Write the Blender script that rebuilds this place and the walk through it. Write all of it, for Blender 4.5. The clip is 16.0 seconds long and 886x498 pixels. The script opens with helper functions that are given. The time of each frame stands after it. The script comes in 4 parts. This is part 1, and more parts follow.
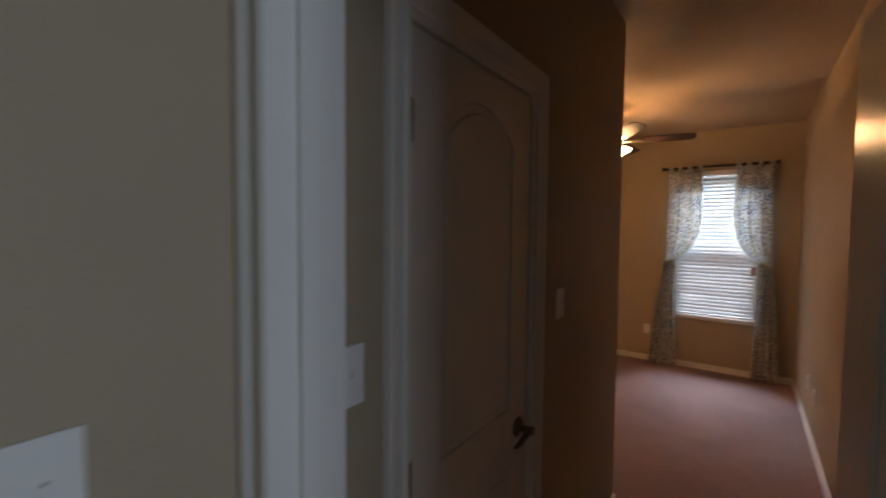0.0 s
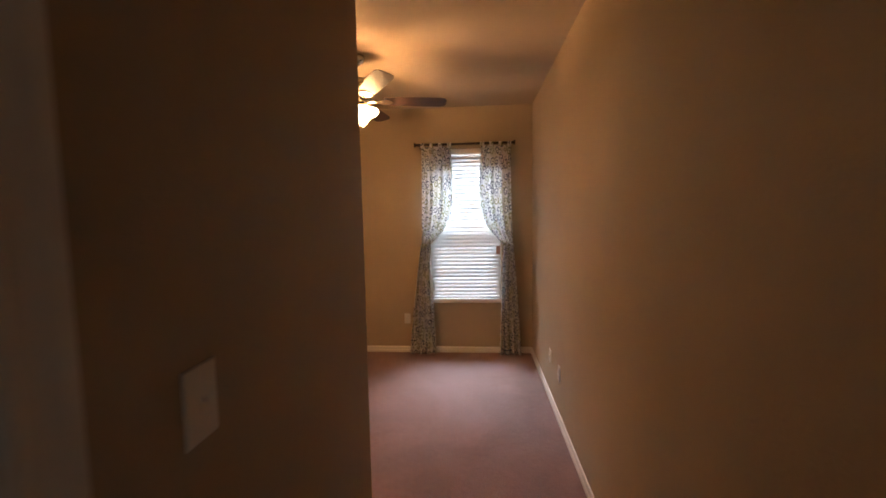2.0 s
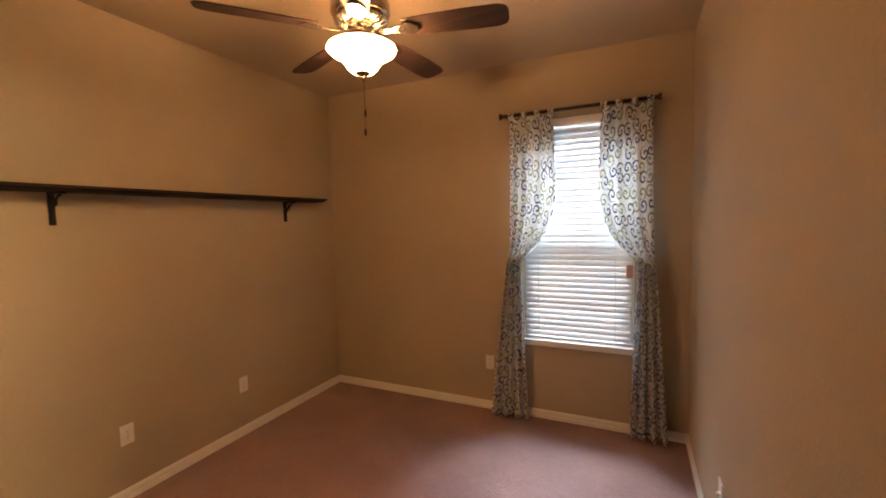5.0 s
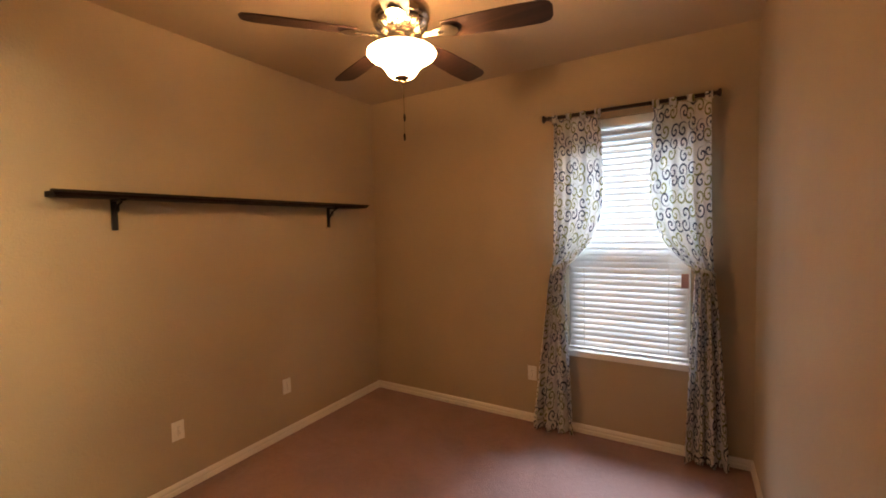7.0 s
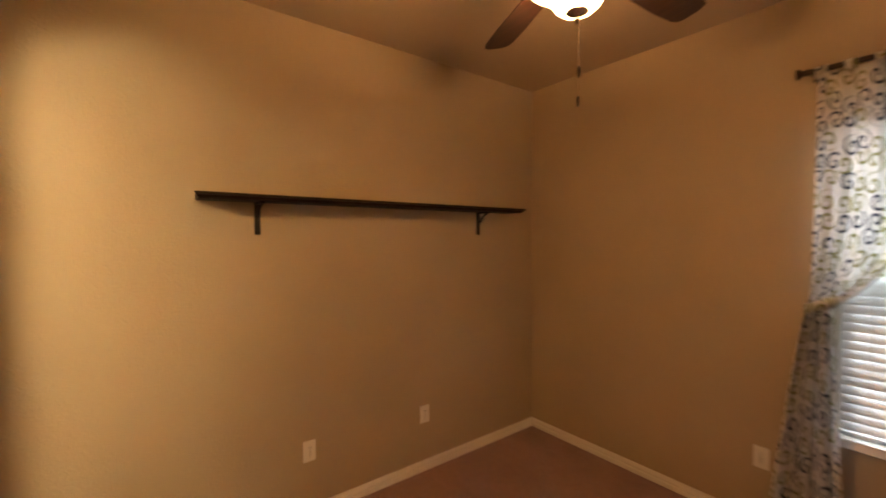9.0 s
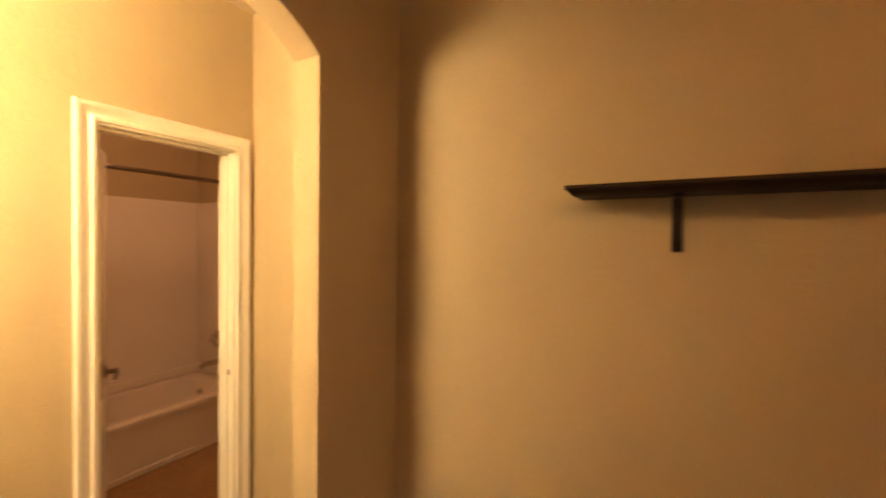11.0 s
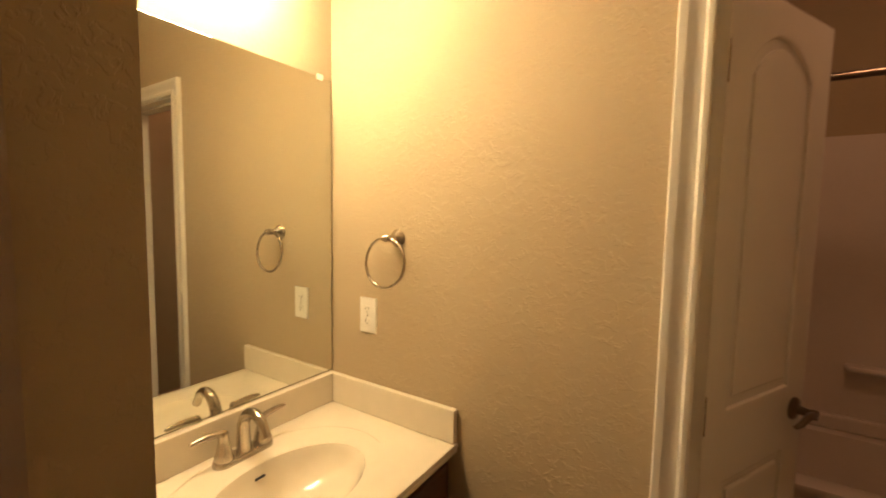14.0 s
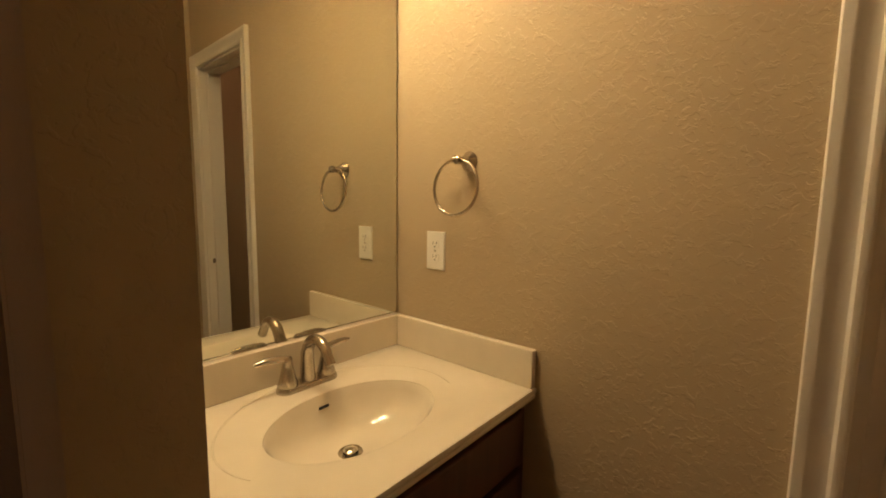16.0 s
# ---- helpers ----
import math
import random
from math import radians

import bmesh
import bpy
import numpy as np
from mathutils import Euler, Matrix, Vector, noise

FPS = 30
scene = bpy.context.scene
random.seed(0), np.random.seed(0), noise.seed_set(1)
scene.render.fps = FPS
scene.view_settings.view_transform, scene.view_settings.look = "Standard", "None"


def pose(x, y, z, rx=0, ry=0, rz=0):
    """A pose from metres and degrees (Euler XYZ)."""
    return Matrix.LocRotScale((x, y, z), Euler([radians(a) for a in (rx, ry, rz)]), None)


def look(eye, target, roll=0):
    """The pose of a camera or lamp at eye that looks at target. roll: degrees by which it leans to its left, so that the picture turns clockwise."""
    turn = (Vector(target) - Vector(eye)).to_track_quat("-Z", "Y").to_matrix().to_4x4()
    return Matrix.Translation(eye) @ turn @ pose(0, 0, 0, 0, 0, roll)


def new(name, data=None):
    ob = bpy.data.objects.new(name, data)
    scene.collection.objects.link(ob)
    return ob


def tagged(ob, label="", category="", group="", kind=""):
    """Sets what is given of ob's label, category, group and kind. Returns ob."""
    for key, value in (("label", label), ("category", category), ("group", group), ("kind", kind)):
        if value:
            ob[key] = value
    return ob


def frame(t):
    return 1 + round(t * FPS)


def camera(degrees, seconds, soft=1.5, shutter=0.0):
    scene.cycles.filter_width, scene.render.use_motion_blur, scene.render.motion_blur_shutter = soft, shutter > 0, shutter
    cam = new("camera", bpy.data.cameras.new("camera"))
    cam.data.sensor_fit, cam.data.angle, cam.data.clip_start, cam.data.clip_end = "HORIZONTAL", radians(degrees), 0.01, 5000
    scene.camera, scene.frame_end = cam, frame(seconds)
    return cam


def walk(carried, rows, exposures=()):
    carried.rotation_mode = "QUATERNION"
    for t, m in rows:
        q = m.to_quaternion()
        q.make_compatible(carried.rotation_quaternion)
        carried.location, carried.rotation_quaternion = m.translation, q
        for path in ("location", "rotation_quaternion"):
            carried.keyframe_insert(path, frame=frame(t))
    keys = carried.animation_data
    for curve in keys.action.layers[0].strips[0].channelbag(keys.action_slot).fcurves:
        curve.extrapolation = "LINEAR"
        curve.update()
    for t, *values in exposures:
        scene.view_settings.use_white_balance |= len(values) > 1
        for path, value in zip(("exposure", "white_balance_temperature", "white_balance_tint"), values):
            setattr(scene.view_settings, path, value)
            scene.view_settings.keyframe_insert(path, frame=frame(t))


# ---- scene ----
cam = camera(94.0, 16.0, soft=1.8, shutter=0.5)
PATH = [
    (0, (-0.444, -5.622, 1.595), (-1.628, -4.013, 1.503), 0.5),
    (0.5, (-0.537, -5.402, 1.599), (-1.43, -3.614, 1.515), 1.7),
    (1, (-0.632, -5.181, 1.594), (-1.162, -3.254, 1.504), 0.1),
    (1.5, (-0.658, -4.927, 1.56), (-0.843, -2.94, 1.43), 0.3),
    (2, (-0.610, -4.624, 1.588), (-0.774, -2.639, 1.417), -1.0),
    (2.5, (-0.609, -4.323, 1.606), (-0.818, -2.338, 1.483), -1.7),
    (3, (-0.518, -4.031, 1.601), (-0.791, -2.054, 1.5), -0.5),
    (3.5, (-0.421, -3.752, 1.574), (-0.814, -1.794, 1.481), -1.2),
    (4, (-0.392, -3.491, 1.55), (-0.894, -1.556, 1.471), -0.1),
    (4.5, (-0.385, -3.29, 1.551), (-1.05, -1.408, 1.434), -0.6),
    (4.7, (-0.34, -3.199, 1.563), (-1.096, -1.352, 1.429), -1.2),
    (7, (-0.352, -3.118, 1.558), (-1.376, -1.403, 1.455), -1.3),
    (7.5, (-0.363, -3.091, 1.56), (-1.473, -1.429, 1.474), -1.3),
    (8, (-0.433, -2.999, 1.553), (-1.698, -1.452, 1.479), -0.5),
    (8.2, (-0.487, -2.937, 1.55), (-1.794, -1.425, 1.473), -0.3),
    (10.5, (-1.31, -2.192, 1.608), (-3.289, -2.48, 1.596), 0.4),
    (11, (-1.574, -2.143, 1.605), (-3.331, -3.098, 1.572), 0.6),
    (11.5, (-1.826, -2.251, 1.6), (-3.235, -3.67, 1.598), 0.7),
    (12, (-2.065, -2.399, 1.592), (-3.008, -4.163, 1.555), 1.7),
    (12.5, (-2.214, -2.614, 1.552), (-2.508, -4.591, 1.491), 0.6),
    (13, (-2.258, -2.819, 1.528), (-1.992, -4.801, 1.522), 0.8),
    (13.5, (-2.29, -2.945, 1.515), (-1.517, -4.786, 1.405), 0.5),
    (14, (-2.314, -3.020, 1.488), (-1.238, -4.697, 1.332), 1.0),
    (14.5, (-2.291, -3.050, 1.421), (-1.104, -4.653, 1.277), 1.5),
    (15, (-2.267, -3.055, 1.366), (-1.084, -4.656, 1.187), 2.6),
    (15.5, (-2.228, -3.065, 1.325), (-0.979, -4.606, 1.081), 0.9),
    (16, (-2.217, -3.088, 1.306), (-0.919, -4.593, 1.085), 0.7),
]
EXPOSURES = [
    (0, -0.68, 6000, 10), (0.5, -1.0, 6150, 10), (1.0, -0.55, 6200, 10), (1.5, -0.35, 6100, 10), (2.5, 0.1, 6200, 10), (3.5, 0.2, 6250, 10), (4.5, 0.0, 6250, 10),
    (7, -0.18, 6250, 10), (8, -0.18, 6300, 10), (10.3, -0.08, 7800, 10), (11, -0.26, 7900, 10), (11.5, -0.48, 8200, 10), (12.2, -0.74, 7500, 10), (13, -1.17, 6550, 10),
    (13.5, -1.33, 6600, 10), (14, -1.6, 6600, 10), (14.5, -1.85, 6650, 10), (15, -2.05, 6650, 10), (16, -2.3, 6650, 10)]
walk(cam, [(t, look(eye, target, roll)) for t, eye, target, roll in PATH], EXPOSURES)

# ---------- world and light ----------
world = bpy.data.worlds.new("sky")
scene.world = world
world.use_nodes = True
wn = world.node_tree.nodes
sky = wn.new("ShaderNodeTexSky")
sky.sky_type, sky.sun_disc = "NISHITA", False
sky.sun_elevation, sky.sun_rotation = radians(48), radians(150)
sky.air_density, sky.dust_density = 1.0, 3.0
wn["Background"].inputs["Strength"].default_value = 0.15
world.node_tree.links.new(sky.outputs[0], wn["Background"].inputs["Color"])


def lamp(name, kind, m, energy, color):
    data = bpy.data.lights.new(name, kind)
    data.energy, data.color = energy, color
    ob = new(name, data)
    ob.matrix_world = m
    return data


def window_lamp(name, m, energy, wide, high):
    data = lamp(name, "AREA", m, energy, DAY)
    data.shape, data.size, data.size_y = "RECTANGLE", wide, high


DAY = (0.72, 0.85, 1.0)
lamp("sun", "SUN", look((0, -20, 22), (0, 0, 0)), 1.2, (1, 0.95, 0.88)).angle = radians(12)
# daylight through the bedroom window; the hall's comes through an unseen, added window
window_lamp("window_daylight", look((-0.74, 1.15, 3.15), (-0.74, -1.30, 0.0)), 620, 1.4, 1.1)
window_lamp("hall_daylight", look((1.16, -5.74, 1.6), (-1.0, -5.80, 1.4)), 17, 0.7, 1.3)


# ---------- materials ----------
def nodes_of(name):
    m = bpy.data.materials.new(name)
    m.use_nodes = True
    nt = m.node_tree
    b = nt.nodes["Principled BSDF"]

    def add(kind, **inputs):
        n = nt.nodes.new(kind)
        for key, value in inputs.items():
            n.inputs[key].default_value = value
        return n

    return m, nt, b, add, nt.links.new


def ramp(nt, link, fac, stops):
    r = nt.nodes.new("ShaderNodeValToRGB")
    e = r.color_ramp.elements
    while len(e) < len(stops):
        e.new(0.5)
    for k, (p, c) in zip(e, stops):
        k.position, k.color = p, (*c, 1)
    link(fac, r.inputs["Fac"])
    return r.outputs["Color"]


def shade(c, k):
    return tuple(min(1, v * k) for v in c)


def surface(name, color, rough=0.6, metal=0.0, spread=0.12, coarse=2.5, fine=60.0, bump=0.1, bump_scale=None, depth=0.002, coat=0.0, local=False):
    """Colour that drifts at two scales, uneven gloss and fine relief."""
    m, nt, b, add, link = nodes_of(name)
    co = add("ShaderNodeTexCoord").outputs["Object"] if local else add("ShaderNodeNewGeometry").outputs["Position"]
    n1, n2 = add("ShaderNodeTexNoise", Scale=coarse, Detail=4.0), add("ShaderNodeTexNoise", Scale=fine, Detail=3.0)
    n3 = add("ShaderNodeTexNoise", Scale=bump_scale or fine, Detail=3.0)
    for n in (n1, n2, n3):
        link(co, n.inputs["Vector"])
    mix = add("ShaderNodeMath")
    mix.operation = "MULTIPLY_ADD"
    mix.inputs[1].default_value = 0.45
    link(n2.outputs["Fac"], mix.inputs[0])
    half = add("ShaderNodeMath")
    half.operation = "MULTIPLY"
    half.inputs[1].default_value = 0.55
    link(n1.outputs["Fac"], half.inputs[0])
    link(half.outputs[0], mix.inputs[2])
    link(ramp(nt, link, mix.outputs[0], [(0.3, shade(color, 1 - spread)), (0.7, shade(color, 1 + spread))]), b.inputs["Base Color"])
    rr = add("ShaderNodeMapRange")
    rr.inputs["To Min"].default_value, rr.inputs["To Max"].default_value = rough * 0.85, min(1, rough * 1.15)
    link(n1.outputs["Fac"], rr.inputs["Value"])
    link(rr.outputs[0], b.inputs["Roughness"])
    b.inputs["Metallic"].default_value, b.inputs["Coat Weight"].default_value = metal, coat
    if bump:
        bp = add("ShaderNodeBump", Strength=bump, Distance=depth)
        link(n3.outputs["Fac"], bp.inputs["Height"])
        link(bp.outputs[0], b.inputs["Normal"])
    return m


def plaster(name, color, rough=0.75, strength=0.29, scale=62.0):
    """Painted drywall with a hand-trowelled orange-peel relief."""
    m, nt, b, add, link = nodes_of(name)
    co = add("ShaderNodeNewGeometry").outputs["Position"]
    warp = add("ShaderNodeTexNoise", Scale=scale, Detail=3.0, Distortion=0.5)
    big = add("ShaderNodeTexNoise", Scale=scale * 0.35, Detail=2.0, Distortion=0.8)
    tint = add("ShaderNodeTexNoise", Scale=1.3, Detail=4.0)
    fine = add("ShaderNodeTexNoise", Scale=220.0, Detail=2.0)
    for n in (warp, big, tint, fine):
        link(co, n.inputs["Vector"])
    blobs = add("ShaderNodeMapRange")
    blobs.interpolation_type = "SMOOTHSTEP"
    blobs.inputs["From Min"].default_value, blobs.inputs["From Max"].default_value = 0.50, 0.57
    link(warp.outputs["Fac"], blobs.inputs["Value"])
    patch = add("ShaderNodeTexNoise", Scale=scale * 0.22, Detail=1.0)
    link(co, patch.inputs["Vector"])
    worn = add("ShaderNodeMapRange")
    worn.inputs["From Min"].default_value, worn.inputs["From Max"].default_value = 0.40, 0.60
    worn.inputs["To Min"].default_value = 0.35
    link(patch.outputs["Fac"], worn.inputs["Value"])
    knocked = add("ShaderNodeMath")
    knocked.operation = "MULTIPLY"
    link(blobs.outputs[0], knocked.inputs[0])
    link(worn.outputs[0], knocked.inputs[1])
    s = add("ShaderNodeMath")
    s.operation = "MULTIPLY_ADD"
    s.inputs[1].default_value = 0.8
    link(big.outputs["Fac"], s.inputs[0])
    link(knocked.outputs[0], s.inputs[2])
    s2 = add("ShaderNodeMath")
    s2.operation = "MULTIPLY_ADD"
    s2.inputs[1].default_value = 0.12
    link(fine.outputs["Fac"], s2.inputs[0])
    link(s.outputs[0], s2.inputs[2])
    bp = add("ShaderNodeBump", Strength=strength, Distance=0.003)
    link(s2.outputs[0], bp.inputs["Height"])
    link(bp.outputs[0], b.inputs["Normal"])
    link(ramp(nt, link, tint.outputs["Fac"], [(0.3, shade(color, 0.94)), (0.7, shade(color, 1.05))]), b.inputs["Base Color"])
    b.inputs["Roughness"].default_value = rough
    return m


def wood(name, dark, light, rough=0.4, axis=1, scale=1.0, coat=0.1, gloss=0.5):
    m, nt, b, add, link = nodes_of(name)
    co = add("ShaderNodeNewGeometry").outputs["Position"]
    mp = add("ShaderNodeMapping")
    st = [28.0 * scale] * 3
    st[axis] = 1.6 * scale
    mp.inputs["Scale"].default_value = st
    link(co, mp.inputs["Vector"])
    grain = add("ShaderNodeTexNoise", Scale=1.0, Detail=6.0, Roughness=0.65, Distortion=0.6)
    pore = add("ShaderNodeTexNoise", Scale=7.0, Detail=2.0)
    link(mp.outputs[0], grain.inputs["Vector"])
    link(mp.outputs[0], pore.inputs["Vector"])
    link(ramp(nt, link, grain.outputs["Fac"], [(0.3, dark), (0.7, light)]), b.inputs["Base Color"])
    bp = add("ShaderNodeBump", Strength=0.15, Distance=0.001)
    link(pore.outputs["Fac"], bp.inputs["Height"])
    link(bp.outputs[0], b.inputs["Normal"])
    b.inputs["Roughness"].default_value, b.inputs["Coat Weight"].default_value = rough, coat
    b.inputs["Specular IOR Level"].default_value = gloss
    return m


def glow(name, color, strength, base=(0.9, 0.85, 0.75)):
    m, nt, b, add, link = nodes_of(name)
    b.inputs["Base Color"].default_value = (*base, 1)
    b.inputs["Roughness"].default_value = 0.4
    b.inputs["Emission Color"].default_value = (*color, 1)
    b.inputs["Emission Strength"].default_value = strength
    return m


def fabric(name):
    """Thin printed cotton: grey and yellow-green scrolls on off-white; daylight shines through it."""
    m, nt, b, add, link = nodes_of(name)
    uv = add("ShaderNodeTexCoord").outputs["UV"]
    vor = add("ShaderNodeTexVoronoi", Scale=1.0, Randomness=0.55)
    vor.voronoi_dimensions = "2D"
    mp = add("ShaderNodeMapping")
    mp.inputs["Scale"].default_value = (11.4, 11.4, 1)
    link(uv, mp.inputs["Vector"])
    link(mp.outputs[0], vor.inputs["Vector"])
    d = add("ShaderNodeVectorMath")
    d.operation = "SUBTRACT"
    link(mp.outputs[0], d.inputs[0])
    link(vor.outputs["Position"], d.inputs[1])
    sep = add("ShaderNodeSeparateXYZ")
    link(d.outputs[0], sep.inputs[0])

    def math_node(op, a, bb=None, c=None):
        n = add("ShaderNodeMath")
        n.operation = op
        for i, v in enumerate((a, bb, c)):
            if v is None:
                continue
            if isinstance(v, (int, float)):
                n.inputs[i].default_value = v
            else:
                link(v, n.inputs[i])
        return n.outputs[0]

    ang = math_node("ARCTAN2", sep.outputs["Y"], sep.outputs["X"])
    csep = add("ShaderNodeSeparateColor")
    link(vor.outputs["Color"], csep.inputs[0])
    flip = math_node("SUBTRACT", math_node("MULTIPLY", math_node("GREATER_THAN", csep.outputs[1], 0.5), 2.0), 1.0)
    swirl = math_node("MULTIPLY_ADD", vor.outputs["Distance"], 15.0, math_node("MULTIPLY", ang, flip))
    arm = math_node("SINE", math_node("MULTIPLY_ADD", csep.outputs[2], 6.28, swirl))
    line = add("ShaderNodeMapRange")
    line.inputs["From Min"].default_value, line.inputs["From Max"].default_value = 0.28, 0.62
    link(arm, line.inputs["Value"])
    near = add("ShaderNodeMapRange")
    near.inputs["From Min"].default_value, near.inputs["From Max"].default_value = 0.62, 0.5
    link(vor.outputs["Distance"], near.inputs["Value"])
    mask = math_node("MULTIPLY", line.outputs[0], near.outputs[0])
    ink = add("ShaderNodeMix")
    ink.data_type = "RGBA"
    ink.inputs["A"].default_value, ink.inputs["B"].default_value = (0.055, 0.064, 0.105, 1), (0.30, 0.29, 0.11, 1)
    link(math_node("GREATER_THAN", csep.outputs[0], 0.55), ink.inputs["Factor"])
    col = add("ShaderNodeMix")
    col.data_type = "RGBA"
    col.inputs["A"].default_value = (0.82, 0.81, 0.79, 1)
    link(mask, col.inputs["Factor"])
    link(ink.outputs["Result"], col.inputs["B"])
    link(col.outputs["Result"], b.inputs["Base Color"])
    b.inputs["Roughness"].default_value = 0.9
    weave = add("ShaderNodeTexNoise", Scale=900.0)
    link(uv, weave.inputs["Vector"])
    bp = add("ShaderNodeBump", Strength=0.2, Distance=0.0005)
    link(weave.outputs["Fac"], bp.inputs["Height"])
    link(bp.outputs[0], b.inputs["Normal"])
    tr = add("ShaderNodeBsdfTranslucent")
    link(col.outputs["Result"], tr.inputs["Color"])
    both = add("ShaderNodeMixShader", Fac=0.48)
    link(b.outputs[0], both.inputs[1])
    link(tr.outputs[0], both.inputs[2])
    link(both.outputs[0], nt.nodes["Material Output"].inputs["Surface"])
    return m


def slat_paint(name):
    m, nt, b, add, link = nodes_of(name)
    b.inputs["Base Color"].default_value = (0.82, 0.81, 0.79, 1)
    b.inputs["Roughness"].default_value = 0.45
    tr = add("ShaderNodeBsdfTranslucent", Color=(0.85, 0.82, 0.78, 1))
    both = add("ShaderNodeMixShader", Fac=0.10)
    link(b.outputs[0], both.inputs[1])
    link(tr.outputs[0], both.inputs[2])
    link(both.outputs[0], nt.nodes["Material Output"].inputs["Surface"])
    return m


def clear_glass(name):
    m, nt, b, add, link = nodes_of(name)
    b.inputs["Base Color"].default_value = (0.97, 0.99, 0.98, 1)
    b.inputs["Roughness"].default_value = 0.02
    b.inputs["Transmission Weight"].default_value = 1.0
    b.inputs["IOR"].default_value = 1.45
    return m


def screen_mesh(name):
    m, nt, b, add, link = nodes_of(name)
    b.inputs["Base Color"].default_value = (0.06, 0.06, 0.06, 1)
    b.inputs["Alpha"].default_value = 0.28
    b.inputs["Roughness"].default_value = 0.8
    return m


def carpet_pile(name, color):
    m, nt, b, add, link = nodes_of(name)
    co = add("ShaderNodeNewGeometry").outputs["Position"]
    tuft = add("ShaderNodeTexVoronoi", Scale=150.0)
    mott = add("ShaderNodeTexNoise", Scale=26.0, Detail=5.0)
    tread = add("ShaderNodeTexNoise", Scale=1.6, Detail=4.0, Distortion=0.9)
    for n in (tuft, mott, tread):
        link(co, n.inputs["Vector"])
    a = add("ShaderNodeMath")
    a.operation = "MULTIPLY_ADD"
    a.inputs[1].default_value = 0.28
    link(mott.outputs["Fac"], a.inputs[0])
    c = add("ShaderNodeMath")
    c.operation = "MULTIPLY"
    c.inputs[1].default_value = 0.72
    link(tread.outputs["Fac"], c.inputs[0])
    link(c.outputs[0], a.inputs[2])
    link(ramp(nt, link, a.outputs[0], [(0.36, shade(color, 0.80)), (0.64, shade(color, 1.2))]), b.inputs["Base Color"])
    b.inputs["Roughness"].default_value = 0.95
    b.inputs["Sheen Weight"].default_value = 0.25
    bp = add("ShaderNodeBump", Strength=0.7, Distance=0.004)
    link(tuft.outputs["Distance"], bp.inputs["Height"])
    link(bp.outputs[0], b.inputs["Normal"])
    return m


WALL = plaster("tan_wall_paint", (0.43, 0.345, 0.236))
CEIL = plaster("ceiling_paint", (0.475, 0.385, 0.275), strength=0.25, scale=30.0)
TRIM = surface("white_trim_paint", (0.78, 0.75, 0.70), rough=0.42, spread=0.03, bump=0.02, fine=140)
DOORP = surface("white_door_paint", (0.74, 0.71, 0.66), rough=0.2, spread=0.03, bump=0.05, fine=140)
CARPET = carpet_pile("mauve_brown_carpet", (0.25, 0.142, 0.124))
ESPRESSO = wood("espresso_stained_wood", (0.008, 0.005, 0.0045), (0.022, 0.012, 0.009), rough=0.55, coat=0.0, gloss=0.2)
BLADEW = wood("dark_walnut_blade", (0.016, 0.007, 0.005), (0.05, 0.020, 0.012), rough=0.62, axis=0, coat=0.0)
CHERRY = wood("dark_cherry_wood", (0.045, 0.014, 0.008), (0.10, 0.035, 0.018), rough=0.4, axis=2)
IRON = surface("black_iron", (0.02, 0.018, 0.017), rough=0.5, metal=0.6, bump=0.2, fine=200)
BRONZE = surface("dark_bronze", (0.035, 0.024, 0.02), rough=0.35, metal=0.8, bump=0.05)
PEWTER = surface("aged_pewter", (0.20, 0.165, 0.135), rough=0.28, metal=1.0, spread=0.08, fine=200, bump=0.04)
NICKEL = surface("brushed_nickel", (0.52, 0.47, 0.41), rough=0.26, metal=1.0, spread=0.05, fine=200, bump=0.04)
CHROME = surface("polished_chrome", (0.75, 0.73, 0.70), rough=0.1, metal=1.0, spread=0.03, bump=0)
PLASTIC = surface("white_plastic", (0.78, 0.76, 0.72), rough=0.35, spread=0.02, bump=0)
TAG = surface("pinkish_card", (0.42, 0.24, 0.20), rough=0.7, spread=0.1, bump=0)
SLOT = surface("dark_slot", (0.03, 0.03, 0.03), rough=0.6, bump=0)
MARBLE = surface("cream_cultured_marble", (0.76, 0.69, 0.58), rough=0.12, spread=0.03, coarse=4, fine=25, bump=0.02, coat=0.4)
ACRYLIC = surface("white_tub_acrylic", (0.72, 0.66, 0.62), rough=0.2, spread=0.03, bump=0.03, coat=0.2)
VINYL = surface("brown_vinyl_floor", (0.30, 0.17, 0.09), rough=0.45, spread=0.25, coarse=5, fine=30, bump=0.1)
MIRROR = surface("mirror_silver", (0.84, 0.86, 0.80), rough=0.015, metal=1.0, spread=0.01, bump=0)
GLASS = clear_glass("window_glass")
SCREEN = screen_mesh("insect_screen")
CLOTH = fabric("scroll_print_cotton")
SLAT = slat_paint("white_blind_slat")
GROUND = surface("dry_grass_ground", (0.16, 0.15, 0.08), rough=0.95, spread=0.4, coarse=0.4, fine=12, bump=0.5, depth=0.03)
BOWL = glow("frosted_lamp_glass", (1.0, 0.515, 0.20), 68.0)
BULB = glow("lamp_bulb", (1.0, 0.51, 0.20), 900.0)
VSHADE = glow("vanity_shade_glass", (1.0, 0.745, 0.40), 390.0)
BDOME = glow("bath_dome_glass", (1.0, 0.52, 0.27), 98.0)
VBULB = glow("vanity_bulb", (1.0, 0.745, 0.40), 400.0)


